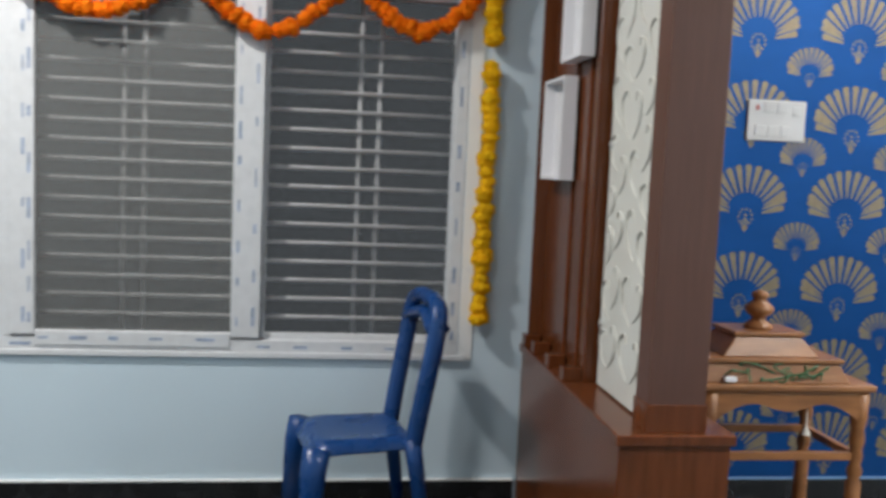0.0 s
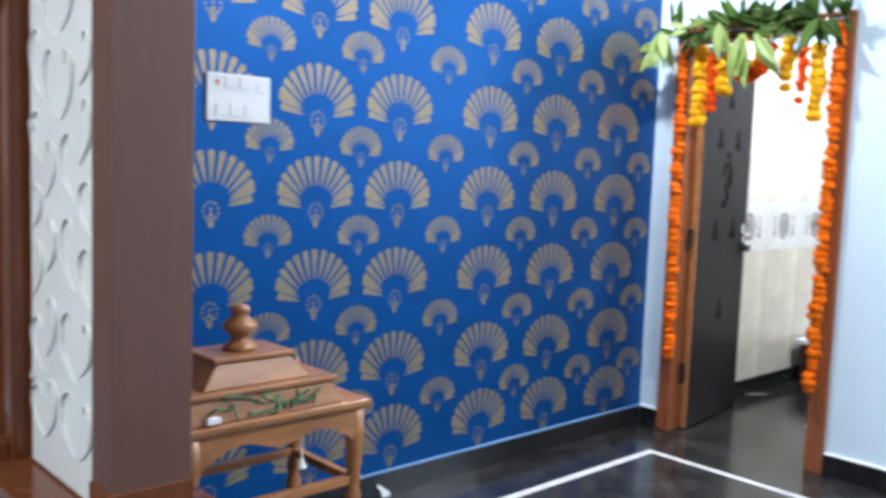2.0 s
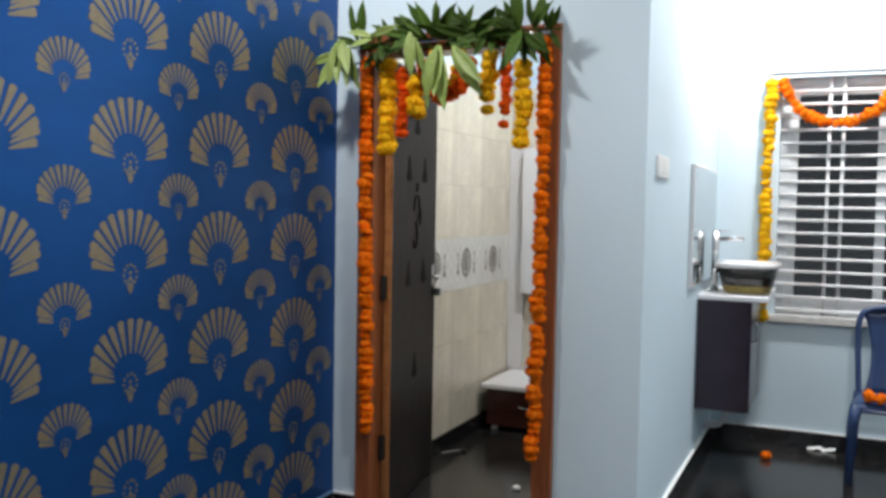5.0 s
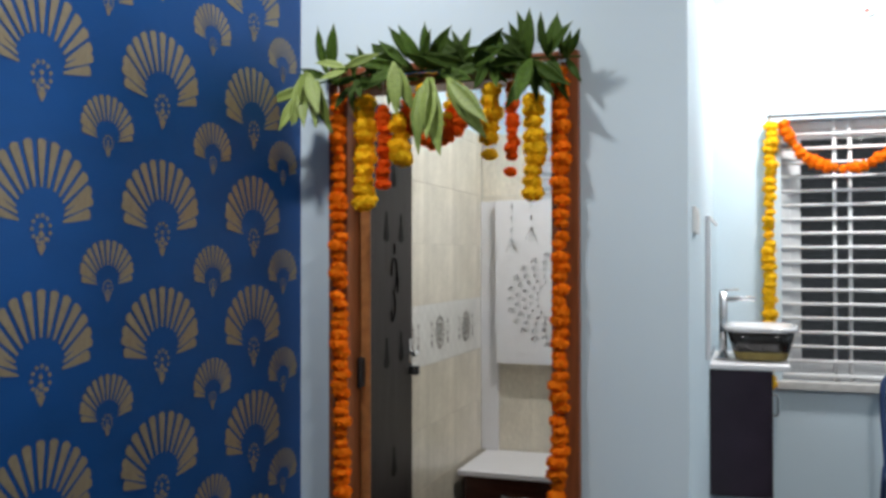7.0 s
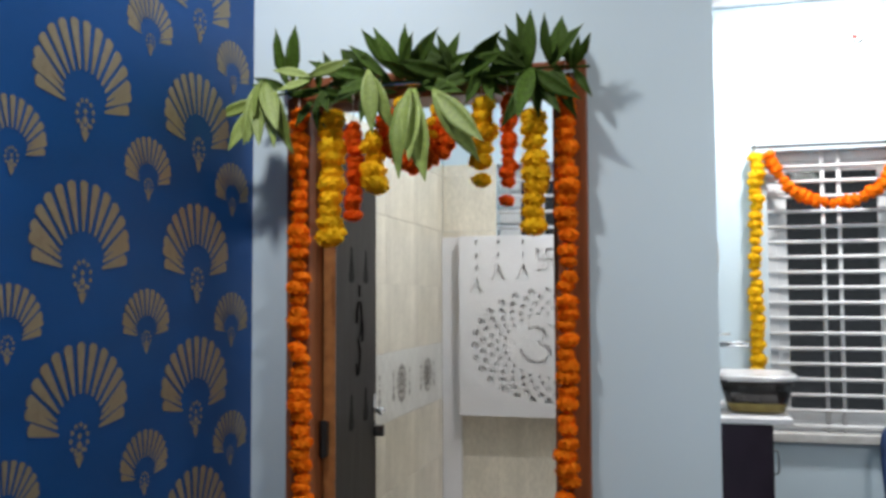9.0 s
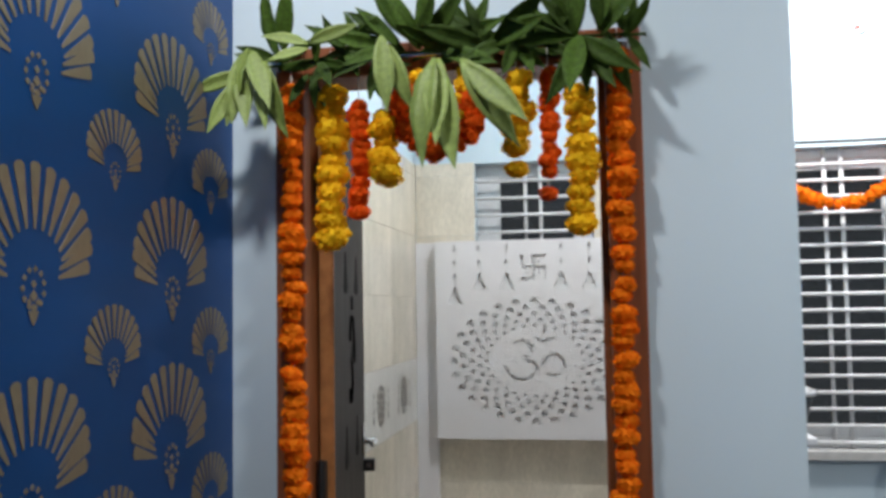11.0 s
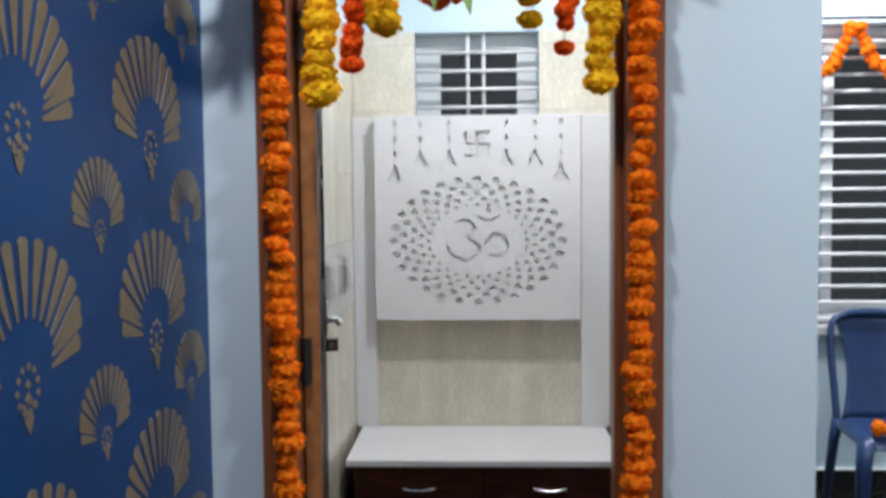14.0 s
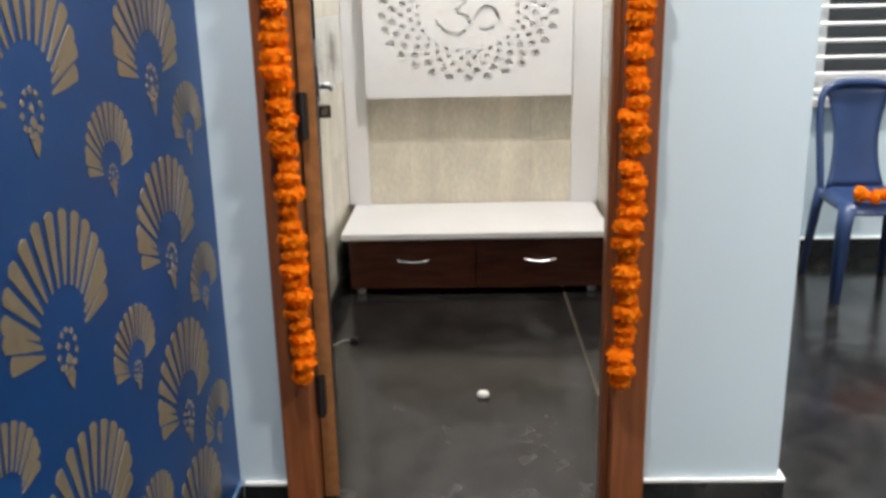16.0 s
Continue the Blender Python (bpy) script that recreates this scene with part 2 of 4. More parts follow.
W1 = (-5.425, -3.73, 0.60, 2.02)
bm = bmesh.new()
bx(bm, -0.2, 0, SOUTH, W1[0], 0, CEIL)
bx(bm, -0.2, 0, W1[0], W1[1], 0, W1[2])
bx(bm, -0.2, 0, W1[0], W1[1], W1[3], CEIL)
bx(bm, -0.2, 0, W1[1], 0.0, 0, CEIL)
setting("wall_west", bm, PAINT, "pale blue painted wall with a wide window", "wall")
DX0, DX1, DTOP = 0.125, 1.028, 2.12
bm = bmesh.new()
bx(bm, -0.2, DX0, 0, 0.12, 0, CEIL)
bx(bm, DX1, 1.368, 0, 0.12, 0, CEIL)
bx(bm, DX0, DX1, 0, 0.12, DTOP, CEIL)
setting("wall_prayer_front", bm, PAINT, "pale blue painted wall round the prayer room door", "wall")
bm = bmesh.new()
bx(bm, 1.2495, 1.368, 0.12, FAR + 0.06, 0, CEIL)
setting("wall_prayer_side", bm, PAINT, "pale blue painted side wall beside the wash basin", "wall")
bm = bmesh.new()
bx(bm, -0.2, 0.0085, 0.12, FAR + 0.06, 0, CEIL)
setting("wall_prayer_west", bm, PAINT, "pale blue wall above the tiles of the prayer room", "wall")
PW = (0.32, 0.909, 1.735, 2.186)
bm = bmesh.new()
bx(bm, -0.2, PW[0], 2.28, 2.45, 0, CEIL)
bx(bm, PW[1], 1.368, 2.28, 2.45, 0, CEIL)
bx(bm, PW[0], PW[1], 2.28, 2.45, 0, PW[2])
bx(bm, PW[0], PW[1], 2.28, 2.45, PW[3], CEIL)
setting("wall_prayer_back", bm, PAINT, "pale blue wall above the prayer room tiles", "wall")
W2 = (1.713, 2.935, 0.785, 2.183)
bm = bmesh.new()
bx(bm, 1.368, W2[0], FAR, FAR + 0.23, 0, CEIL)
bx(bm, W2[1], EAST, FAR, FAR + 0.23, 0, CEIL)
bx(bm, W2[0], W2[1], FAR, FAR + 0.23, 0, W2[2])
bx(bm, W2[0], W2[1], FAR, FAR + 0.23, W2[3], CEIL)
setting("wall_north", bm, PAINT, "pale blue wall with a barred window", "wall")
setting("wall_east", block(EAST, EAST + 0.2, SOUTH, FAR + 0.23, 0, CEIL), PAINT, "plain pale blue wall", "wall")
setting("wall_south", block(-0.2, EAST + 0.2, SOUTH - 0.2, SOUTH, 0, CEIL), PAINT, "plain pale blue wall", "wall")
setting("trim", block(1.369, EAST, FAR - 0.05, FAR - 0.002, 2.93, 3.02, 0.008), WHITE, "pale moulding below the ceiling", "moulding")

bm = bmesh.new()
for a in ((0.001, 0.013, SOUTH, -3.485), (0.001, 0.013, -3.155, -0.013), (0.013, DX0, -0.013, -0.001), (DX1, 1.381, -0.013, -0.001), (1.369, 1.381, -0.001, FAR - 0.013), (1.369, EAST, FAR - 0.013, FAR - 0.001)):
    bx(bm, *a, 0, 0.098, 0.002)
for a in ((0.031, 0.043, 0.125, 2.27), (1.227, 1.239, 0.125, 2.27)):
    bx(bm, *a, 0, 0.098, 0.002)
fil = bmesh.new()
for a in ((0.0005, 0.016, SOUTH, -3.486), (DX1 + 0.001, 1.3835, -0.0155, -0.0005), (0.0165, DX0 - 0.001, -0.0155, -0.0005), (1.3685, 1.384, 0.0, FAR - 0.016), (1.3845, EAST, FAR - 0.0155, FAR - 0.0005)):
    bx(fil, *a, 0.0985, 0.106, 0.001)
setting("trim_fillet", fil, CEILING, "white putty line on top of the skirting", "trim")
setting("baseboard", bm, SKIRT, "black granite skirting along the walls", "skirting")

for lx, ly, lw, ls in LAMPS:
    d = thing("ceiling_downlight", (lx, ly, CEIL - 0.02), "round white recessed downlight, unseen and assumed, in the ceiling", "downlight", "ceiling downlights")
    part("trim_ring", lathe([(ls * 0.62, CEIL - 0.001), (ls * 0.62, CEIL - 0.012), (ls * 0.54, CEIL - 0.018), (ls * 0.52, CEIL - 0.001)], lx, ly, 28), WHITE, d, smooth=True)
    part("diffuser", lathe([(ls * 0.51, CEIL - 0.002), (ls * 0.51, CEIL - 0.01)], lx, ly, 28), DIFFUSER, d, "lit frosted diffuser")
# fitting for the added sheen lamp, out of view
tl = thing("tube_light", (3.7, FAR, 2.36), "slim white tube, unseen, added on the wall for the wallpaper's sheen", "tube light")
part("housing", block(3.08, 4.32, FAR - 0.045, FAR - 0.001, 2.34, 2.40, 0.006), PLASTIC, tl)
tbm = bmesh.new()
tube(tbm, [(3.1, FAR - 0.06, 2.36), (4.3, FAR - 0.06, 2.36)], 0.014, 10)
part("tube", tbm, DIFFUSER, tl, "lit white tube")

# ---- blossoms, garlands and leaves ----
def blossom_mesh(name, material, seed):
    """A ruffled marigold head, one unit wide, flattened along z."""
    rnd = random.Random(seed * 13 + 1)
    bm = bmesh.new()
    bmesh.ops.create_icosphere(bm, subdivisions=2, radius=0.47)
    for v in bm.verts:
        v.co *= 1 + 0.12 * noise.noise(v.co * 9 + Vector((seed, 0, 0)))
    n = 130
    for k in range(n):
        z = 1 - 2 * (k + 0.5) / n
        a = k * 2.39996 + rnd.uniform(-0.2, 0.2)
        q = math.sqrt(1 - z * z)
        d = Vector((q * math.cos(a), q * math.sin(a), z))
        t = d.cross(Vector((rnd.uniform(-1, 1), rnd.uniform(-1, 1), rnd.uniform(-1, 1)))).normalized()
        s = d.cross(t)
        r = 0.5 * rnd.uniform(0.97, 1.08)
        w = rnd.uniform(0.07, 0.1)
        lean = t * rnd.uniform(0.1, 0.2)
        base, tip = d * 0.40, d * r + lean
        mid = base.lerp(tip, 0.6) + d * 0.03
        bm.faces.new([bm.verts.new(p) for p in (base - s * w * 0.4, mid - s * w, tip - s * w * 0.45, tip + s * w * 0.45, mid + s * w, base + s * w * 0.4)])
    for v in bm.verts:
        v.co.z *= 0.74
    return mesh_of(name, bm, material, True)


HEADS = {k: [blossom_mesh("blossom", m, 7.3 * i + 3 * j) for i in range(4)] for j, (k, m) in enumerate((("o", ORANGE), ("y", YELLOW), ("r", RED)))}
rng = random.Random(11)


def garland(pts, kinds, size, label, group="", step=0.56, thread_up=0.0, name="flower_garland", wobble=0.006):
    """Blossoms threaded along a line; kinds: a letter for each head in turn, or one letter."""
    line = arc(pts, 10)
    g = thing(name, line[0], label, "garland", group)
    bm = bmesh.new()
    tube(bm, ([line[0] + Vector((0, 0, thread_up))] if thread_up else []) + line, 0.0016, 5)
    part("thread", bm, THREAD, g)
    total = sum((b - a).length for a, b in zip(line, line[1:]))
    n = max(1, round(total / (size * step)))
    i = 0
    for k in range(n):
        want = (k + 0.5) * total / n
        run = 0.0
        for a, b in zip(line, line[1:]):
            seg = (b - a).length
            if run + seg >= want:
                p, d = a + (b - a) * ((want - run) / seg), (b - a).normalized()
                break
            run += seg
        kind = kinds[k % len(kinds)]
        s = size * rng.uniform(0.82, 1.22)
        m = Matrix.Translation(p - g.location + Vector([rng.uniform(-wobble, wobble) for _ in range(3)])) @ d.to_track_quat("Z", "Y").to_matrix().to_4x4()
        m = m @ Euler((rng.uniform(-0.25, 0.25), rng.uniform(-0.25, 0.25), rng.uniform(0, 6.28))).to_matrix().to_4x4() @ Matrix.Diagonal((s, s, s * rng.uniform(0.9, 1.15), 1))
        piece("blossom", rng.choice(HEADS[kind]), g, m)
    return g


def leaf_mesh(material, bend, fold):
    """A lance-shaped leaf one unit long along x, with a folded midrib and a drooping tip."""
    bm = bmesh.new()
    rows = []
    n = 10
    for i in range(n + 1):
        t = i / n
        w = 0.15 * math.sin(math.pi * min(1, t * 0.98 + 0.02)) ** (0.75 + 0.4 * t) * (1 - 0.2 * t)
        z = -bend * t * t
        wave = 0.012 * math.sin(t * 19)
        rows.append([bm.verts.new((t, s * w, z + fold * abs(s) * w + wave * s)) for s in (-1, -0.5, 0, 0.5, 1)])
    for a, b in zip(rows, rows[1:]):
        for k in range(4):
            bm.faces.new((a[k], a[k + 1], b[k + 1], b[k]))
    g = bmesh.ops.extrude_face_region(bm, geom=bm.faces[:])
    bmesh.ops.translate(bm, verts=[v for v in g["geom"] if isinstance(v, bmesh.types.BMVert)], vec=(0, 0, -0.006))
    return mesh_of("leaf", bm, material, True)


DARKLEAVES = [leaf_mesh(LEAF, b, f) for b, f in ((0.06, 0.5), (0.2, 0.35), (-0.05, 0.6), (0.3, 0.3))]
PALELEAVES = [leaf_mesh(LEAFPALE, b, f) for b, f in ((0.12, 0.5), (0.28, 0.3), (0.05, 0.4))]


def sprig(parent, x, y, z, angles, length, pale=False, out=0.35):
    """Leaves springing from one stem; angles in degrees in the wall's plane, 0 to +x, 90 up."""
    for a in angles:
        l = length * (1.03 if pale else 0.82) * rng.uniform(0.8, 1.15)
        d = Vector((math.cos(radians(a)), -out * rng.uniform(0.3, 1.4), math.sin(radians(a)))).normalized()
        side = Vector((0, -1, 0)) + 0.5 * Vector((rng.uniform(-1, 1), 0, rng.uniform(-1, 1)))
        zax = (side - d * side.dot(d)).normalized()
        yax = zax.cross(d)
        m = Matrix((d, yax, zax)).transposed().to_4x4()
        p = Vector((x + rng.uniform(-0.012, 0.012), y + rng.uniform(-0.015, 0.01), z + rng.uniform(-0.012, 0.012)))
        piece("leaf", rng.choice(PALELEAVES if pale else DARKLEAVES), parent, Matrix.Translation(p - parent.location) @ m @ Matrix.Diagonal((l, l, l, 1)))


# ---- prayer room door ----
door = thing("door_1", (0.57, 0.05, 0), "reddish brown teak door frame with black hinges", "door frame", kind="structure")
part("jamb", block(DX0 + 0.001, 0.2, -0.022, 0.125, 0, DTOP, 0.004), WOOD, door)
part("jamb", block(0.943, DX1 - 0.001, -0.022, 0.125, 0, DTOP, 0.004), WOOD, door)
part("head", block(0.2, 0.943, -0.022, 0.125, 2.04, DTOP - 0.001, 0.004), WOOD, door)
part("rebate", block(0.925, 0.943, 0.03, 0.082, 0, 2.04, 0.003), WOOD, door)
for hz in (0.31, 1.027, 1.78):
    hb = bmesh.new()
    bx(hb, 0.2002, 0.2235, 0.058, 0.0815, hz - 0.052, hz + 0.052, 0.001)
    tube(hb, [(0.213, 0.058, hz - 0.056), (0.213, 0.058, hz + 0.056)], 0.008, 8)
    part("hinge", hb, BLACK, door, "black steel butt hinge")

HX, HY, EX, EY = 0.24, 0.09, 0.134, 0.785
ux, uy = EX - HX, EY - HY
LW = math.hypot(ux, uy)
ux, uy = ux / LW, uy / LW


def on_leaf(bm):
    """From the leaf's own plane (s along, d out of the visible face, z up) into the room."""
    for v in bm.verts:
        s, d, z = v.co
        v.co = (HX + ux * s + uy * d, HY + uy * s - ux * d, z)
    return bm


leaf = thing("door_leaf", (HX, HY, 0.005), "dark polished door leaf with bell cut-outs, standing open", "door")
slab = part("slab", on_leaf(block(0, LW, -0.036, 0, 0.008, 2.03, 0.003)), LEAFWOOD, leaf)
part("edge_lipping", on_leaf(block(-0.006, 0.0, -0.036, 0.001, 0.008, 2.03)), TEAK, leaf)


def bell_outline(w, h):
    pts = [(0, 0.5), (0.11, 0.42), (0.17, 0.2), (0.27, 0.0), (0.42, -0.2), (0.5, -0.36), (0.3, -0.43), (0.14, -0.47)]
    return [(x * w, z * h) for x, z in pts] + [(-x * w, z * h) for x, z in pts[:0:-1]]


def plate(outline, thick, place):
    """A flat plate from an outline of (a, z) pairs; place maps (a, depth, z)."""
    bm = bmesh.new()
    f = bm.faces.new([bm.verts.new((a, 0, z)) for a, z in outline])
    g = bmesh.ops.extrude_face_region(bm, geom=[f])
    bmesh.ops.translate(bm, verts=[v for v in g["geom"] if isinstance(v, bmesh.types.BMVert)], vec=(0, thick, 0))
    for v in bm.verts:
        v.co = place(*v.co)
    return bm


# near-black bell plates stand in for the shade inside the door's cut-outs
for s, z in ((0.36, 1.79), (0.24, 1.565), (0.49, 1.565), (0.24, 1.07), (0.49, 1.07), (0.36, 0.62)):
    part("bell_inlay", on_leaf(plate(bell_outline(0.085, 0.125), 0.0015, lambda a, d, zz, s=s, z=z: (s + a, d, z + zz))), DARKREC, leaf, "black bell plate standing in for a shaded cut-out")
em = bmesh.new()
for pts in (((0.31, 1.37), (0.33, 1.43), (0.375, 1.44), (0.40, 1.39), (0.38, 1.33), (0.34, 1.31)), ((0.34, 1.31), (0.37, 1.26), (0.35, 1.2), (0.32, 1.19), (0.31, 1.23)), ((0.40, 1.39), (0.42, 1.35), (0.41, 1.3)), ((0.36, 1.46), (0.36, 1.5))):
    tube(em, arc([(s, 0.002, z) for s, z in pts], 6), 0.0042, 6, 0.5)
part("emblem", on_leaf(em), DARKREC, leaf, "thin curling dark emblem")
hd = bmesh.new()
tube(hd, [(LW - 0.055, 0.0, 1.03), (LW - 0.055, 0.04, 1.03)], 0.01, 10)
tube(hd, arc([(LW - 0.055, 0.04, 1.03), (LW - 0.09, 0.044, 1.033), (LW - 0.14, 0.04, 1.03)], 5), 0.008, 8)
bx(hd, LW - 0.075, LW - 0.035, 0.0, 0.006, 0.985, 1.09, 0.002)
part("lever_handle", on_leaf(hd), CHROME, leaf, "chrome lever handle", True)
lk = bmesh.new()
for a in ((0.0, 0.036, 0.932, 0.938), (0.0, 0.036, 0.962, 0.968), (0.0, 0.007, 0.938, 0.962), (0.029, 0.036, 0.938, 0.962)):
    bx(lk, LW - 0.056, LW - 0.012, *a)
latch = part("latch", on_leaf(lk), BLACK, leaf, "black latch box")
part("bolt", on_leaf(block(LW - 0.054, LW - 0.014, 0.0075, 0.0285, 0.9385, 0.9615, 0.002)), CHROME, latch, "bright steel bolt")
ring = bmesh.new()
tube(ring, arc([(LW + 0.004, -0.018, 1.3), (LW + 0.03, -0.018, 1.295), (LW + 0.034, -0.018, 1.2), (LW + 0.028, -0.018, 1.115), (LW + 0.004, -0.018, 1.11)], 5), 0.006, 8)
part("pull", on_leaf(ring), CHROME, leaf, "chrome pull bar", True)

# door flowers: long side garlands, short strings and mango leaves
garland([(0.178, -0.05, 2.02), (0.182, -0.05, 1.3), (0.196, -0.052, 0.40)], "o", 0.056, "long orange marigold garland down the door jamb", "door side garlands", 0.61, 0.06)
garland([(0.972, -0.05, 2.06), (0.97, -0.05, 1.3), (0.955, -0.052, 0.375)], "o", 0.057, "long orange marigold garland down the door jamb", "door side garlands", 0.61, 0.05)
for gx, z0, z1, kd, sz, lab in ((0.28, 2.0, 1.615, "y", 0.074, "short string of yellow marigolds over the doorway"), (0.35, 1.97, 1.69, "r", 0.047, "short string of red orange marigolds over the doorway"),
                                (0.412, 1.95, 1.775, "y", 0.07, "short string of yellow marigolds over the doorway"), (0.735, 2.02, 1.825, "y", 0.072, "short string of yellow marigolds over the doorway"),
                                (0.81, 2.03, 1.765, "r", 0.045, "short string of red orange marigolds over the doorway"), (0.882, 1.98, 1.63, "y", 0.074, "short string of yellow marigolds over the doorway")):
    garland([(gx, -0.05, z0), (gx + 0.003, -0.05, (z0 + z1) / 2), (gx - 0.002, -0.05, z1)], kd, sz, lab, "short flower strings", 0.5, 0.1)
for gx, gz, kd in ((0.738, 1.785, "y"), (0.806, 1.73, "r")):
    garland([(gx, -0.05, gz + 0.02), (gx, -0.05, gz - 0.018)], kd, 0.052, "single marigold head hanging on a thread", "hanging flower heads", 0.9, 0.06)
garland([(0.455, -0.055, 1.98), (0.485, -0.06, 1.875), (0.55, -0.064, 1.84), (0.62, -0.06, 1.875), (0.65, -0.055, 1.99)], "r", 0.062, "deep red marigold swag over the doorway", "", 0.45)
garland([(0.46, -0.05, 1.99), (0.5, -0.055, 1.90), (0.55, -0.058, 1.87), (0.6, -0.055, 1.90), (0.64, -0.05, 1.99)], "r", 0.066, "deep red marigold swag behind the pale leaves", "", 0.45)
garland([(0.50, -0.055, 2.03), (0.525, -0.062, 1.92), (0.565, -0.064, 1.885), (0.60, -0.062, 1.93), (0.625, -0.055, 2.035)], "y", 0.052, "yellow marigold swag over the doorway", "", 0.65)

rod = thing("curtain_rod", (0.58, -0.045, 2.07), "thin steel rod across the door head", "rod")
rb = bmesh.new()
tube(rb, [(0.14, -0.048, 2.072), (1.0, -0.048, 2.08)], 0.006, 8)
part("bar", rb, CHROME, rod, "bright steel bar", True)
for rx in (0.15, 0.992):
    part("bracket", block(rx - 0.008, rx + 0.008, -0.052, -0.0225, 2.055, 2.1, 0.002), CHROME, rod)

toran = thing("leaf_toran", (0.57, -0.04, 2.08), "fresh mango leaf bunches tied along the door head", "leaf garland")
st = bmesh.new()
tube(st, arc([(0.06, -0.055, 2.06), (0.3, -0.05, 2.085), (0.57, -0.05, 2.08), (0.85, -0.05, 2.095), (1.04, -0.05, 2.09)], 6), 0.004, 6)
part("stem", st, LEAF, toran)
for a in ((0.155, 2.09, (97, 78), 0.235, False), (0.15, 2.075, (178, 165, 20), 0.16, False), (0.10, 2.075, (252, 266, 280, 296), 0.2, True), (0.15, 2.06, (274, 285), 0.19, True), (0.09, 2.02, (245, 262, 200), 0.13, True),
          (0.26, 2.085, (15, 165, 195), 0.12, True), (0.27, 2.07, (250, 300, 340), 0.12, False), (0.33, 2.085, (30, 150, 300, 210, 120), 0.14, False), (0.40, 2.06, (260, 285, 310, 200), 0.15, False), (0.45, 2.09, (135, 150, 170, 205), 0.2, False),
          (0.445, 2.085, (288, 276), 0.185, True), (0.52, 2.09, (90, 65, 115, 45, 135), 0.185, False), (0.57, 2.08, (20, 5, 160, 340), 0.19, False), (0.56, 2.035, (258, 270, 281), 0.245, True),
          (0.625, 2.03, (314, 302), 0.2, True), (0.68, 2.09, (170, 12, 150, 35), 0.2, False), (0.74, 2.08, (290, 255, 310, 200), 0.16, False), (0.80, 2.085, (30, 140, 90, 330), 0.11, False),
          (0.87, 2.095, (165, 150, 135, 120, 95, 180, 85), 0.185, False), (0.89, 2.08, (262, 280, 300, 320, 245), 0.21, False), (0.94, 2.085, (70, 45, 100, 310, 285), 0.17, False), (0.99, 2.085, (55, 72, 100, 300), 0.135, False),
          (0.24, 2.04, (240, 268, 300), 0.12, False), (0.64, 2.1, (60, 120, 100), 0.13, False), (0.36, 2.1, (80, 110, 140), 0.1, False)):
    sprig(toran, a[0], -0.15 if a[4] else -0.075, a[1], a[2], a[3], a[4], 0.3 if a[4] else 0.5)
for k in range(6):
    fx = 0.24 + 0.12 * k
    sprig(toran, fx, -0.045, 2.075 + 0.015 * math.sin(k * 2.1), (rng.uniform(-25, 40), rng.uniform(140, 200), rng.choice((60, 80, 110, 125, 250, 290, 310))), 0.11, False, 0.3)

# ---- window in the west wall ----
def marks(bm, rnd, along, x, a0, a1, b, wide):
    """Short printed bars on protective film; along: 'y' or 'z'."""
    p = a0
    while p < a1 - 0.05:
        l = rnd.uniform(0.03, 0.075)
        w = wide * rnd.uniform(0.5, 1)
        if along == "z":
            bx(bm, x, x + 0.0006, b - w / 2, b + w / 2, p, p + l)
        else:
            bx(bm, x, x + 0.0006, p, p + l, b - w / 2, b + w / 2)
        p += l + rnd.uniform(0.06, 0.16)


mr = random.Random(5)
win = thing("window_1", (0, -4.6, 0.6), "white sliding window with film-covered frame and grille bars", "window", kind="structure")
y0, y1, z0, z1 = W1
fr = bmesh.new()
for a in ((y0, y1, z0 + 0.001, z0 + 0.045), (y0, y1, z1 - 0.05, z1 - 0.001), (y0 + 0.001, y0 + 0.05, z0 + 0.045, z1 - 0.05), (y1 - 0.05, y1 - 0.001, z0 + 0.045, z1 - 0.05)):
    bx(fr, -0.075, 0.004, *a, 0.003)
frame1 = part("window_frame", fr, PVC, win)
part("window_sill", block(-0.06, 0.018, y0 - 0.02, y1 + 0.03, z0 - 0.022, z0 + 0.001, 0.004), PVC, win, "white sill with peeling film")
sa = bmesh.new()
for a in ((-5.385, -5.297, 0.655, 1.975), (-4.597, -4.490, 0.655, 1.975), (-5.297, -4.597, 0.615, 0.672), (-5.297, -4.597, 1.92, 1.975)):
    bx(sa, -0.026, 0.012, *a, 0.004)
sash = part("sash", sa, PVC, win, "white sliding sash with printed film")
part("pane", block(-0.01, -0.005, -5.297, -4.597, 0.672, 1.92), HAZY, win, "hazy film-covered glass pane").visible_shadow = False
sb = bmesh.new()
for a in ((-4.490, -4.475, 0.65, 1.975), (-3.785, -3.780, 0.65, 1.975), (-4.475, -3.785, 0.645, 0.668), (-4.475, -3.785, 1.95, 1.975)):
    bx(sb, -0.06, -0.034, *a, 0.002)
part("sash", sb, PVC, win)
part("pane", block(-0.05, -0.046, -4.475, -3.785, 0.668, 1.95), CLEAR, win, "clear dark glass pane").visible_shadow = False
mk = bmesh.new()
for yy in (-5.335, -5.315, -4.575, -4.515):
    marks(mk, mr, "z", 0.0125, 0.7, 1.92, yy, 0.012)
marks(mk, mr, "y", 0.0125, -5.285, -4.535, 0.645, 0.014)
part("film_print", mk, FILM, sash)
mk = bmesh.new()
marks(mk, mr, "z", 0.0045, 0.66, 1.96, -3.757, 0.014)
marks(mk, mr, "y", 0.0045, -5.385, -3.785, 0.62, 0.012)
part("film_print", mk, FILM, frame1)
zz = 0.72
while zz < 2.0:
    b = bmesh.new()
    tube(b, [(-0.10, y0, zz), (-0.10, y1, zz)], 0.0088, 8)
    part("grille_bar", b, BARS, win, smooth=True)
    zz += 0.0727
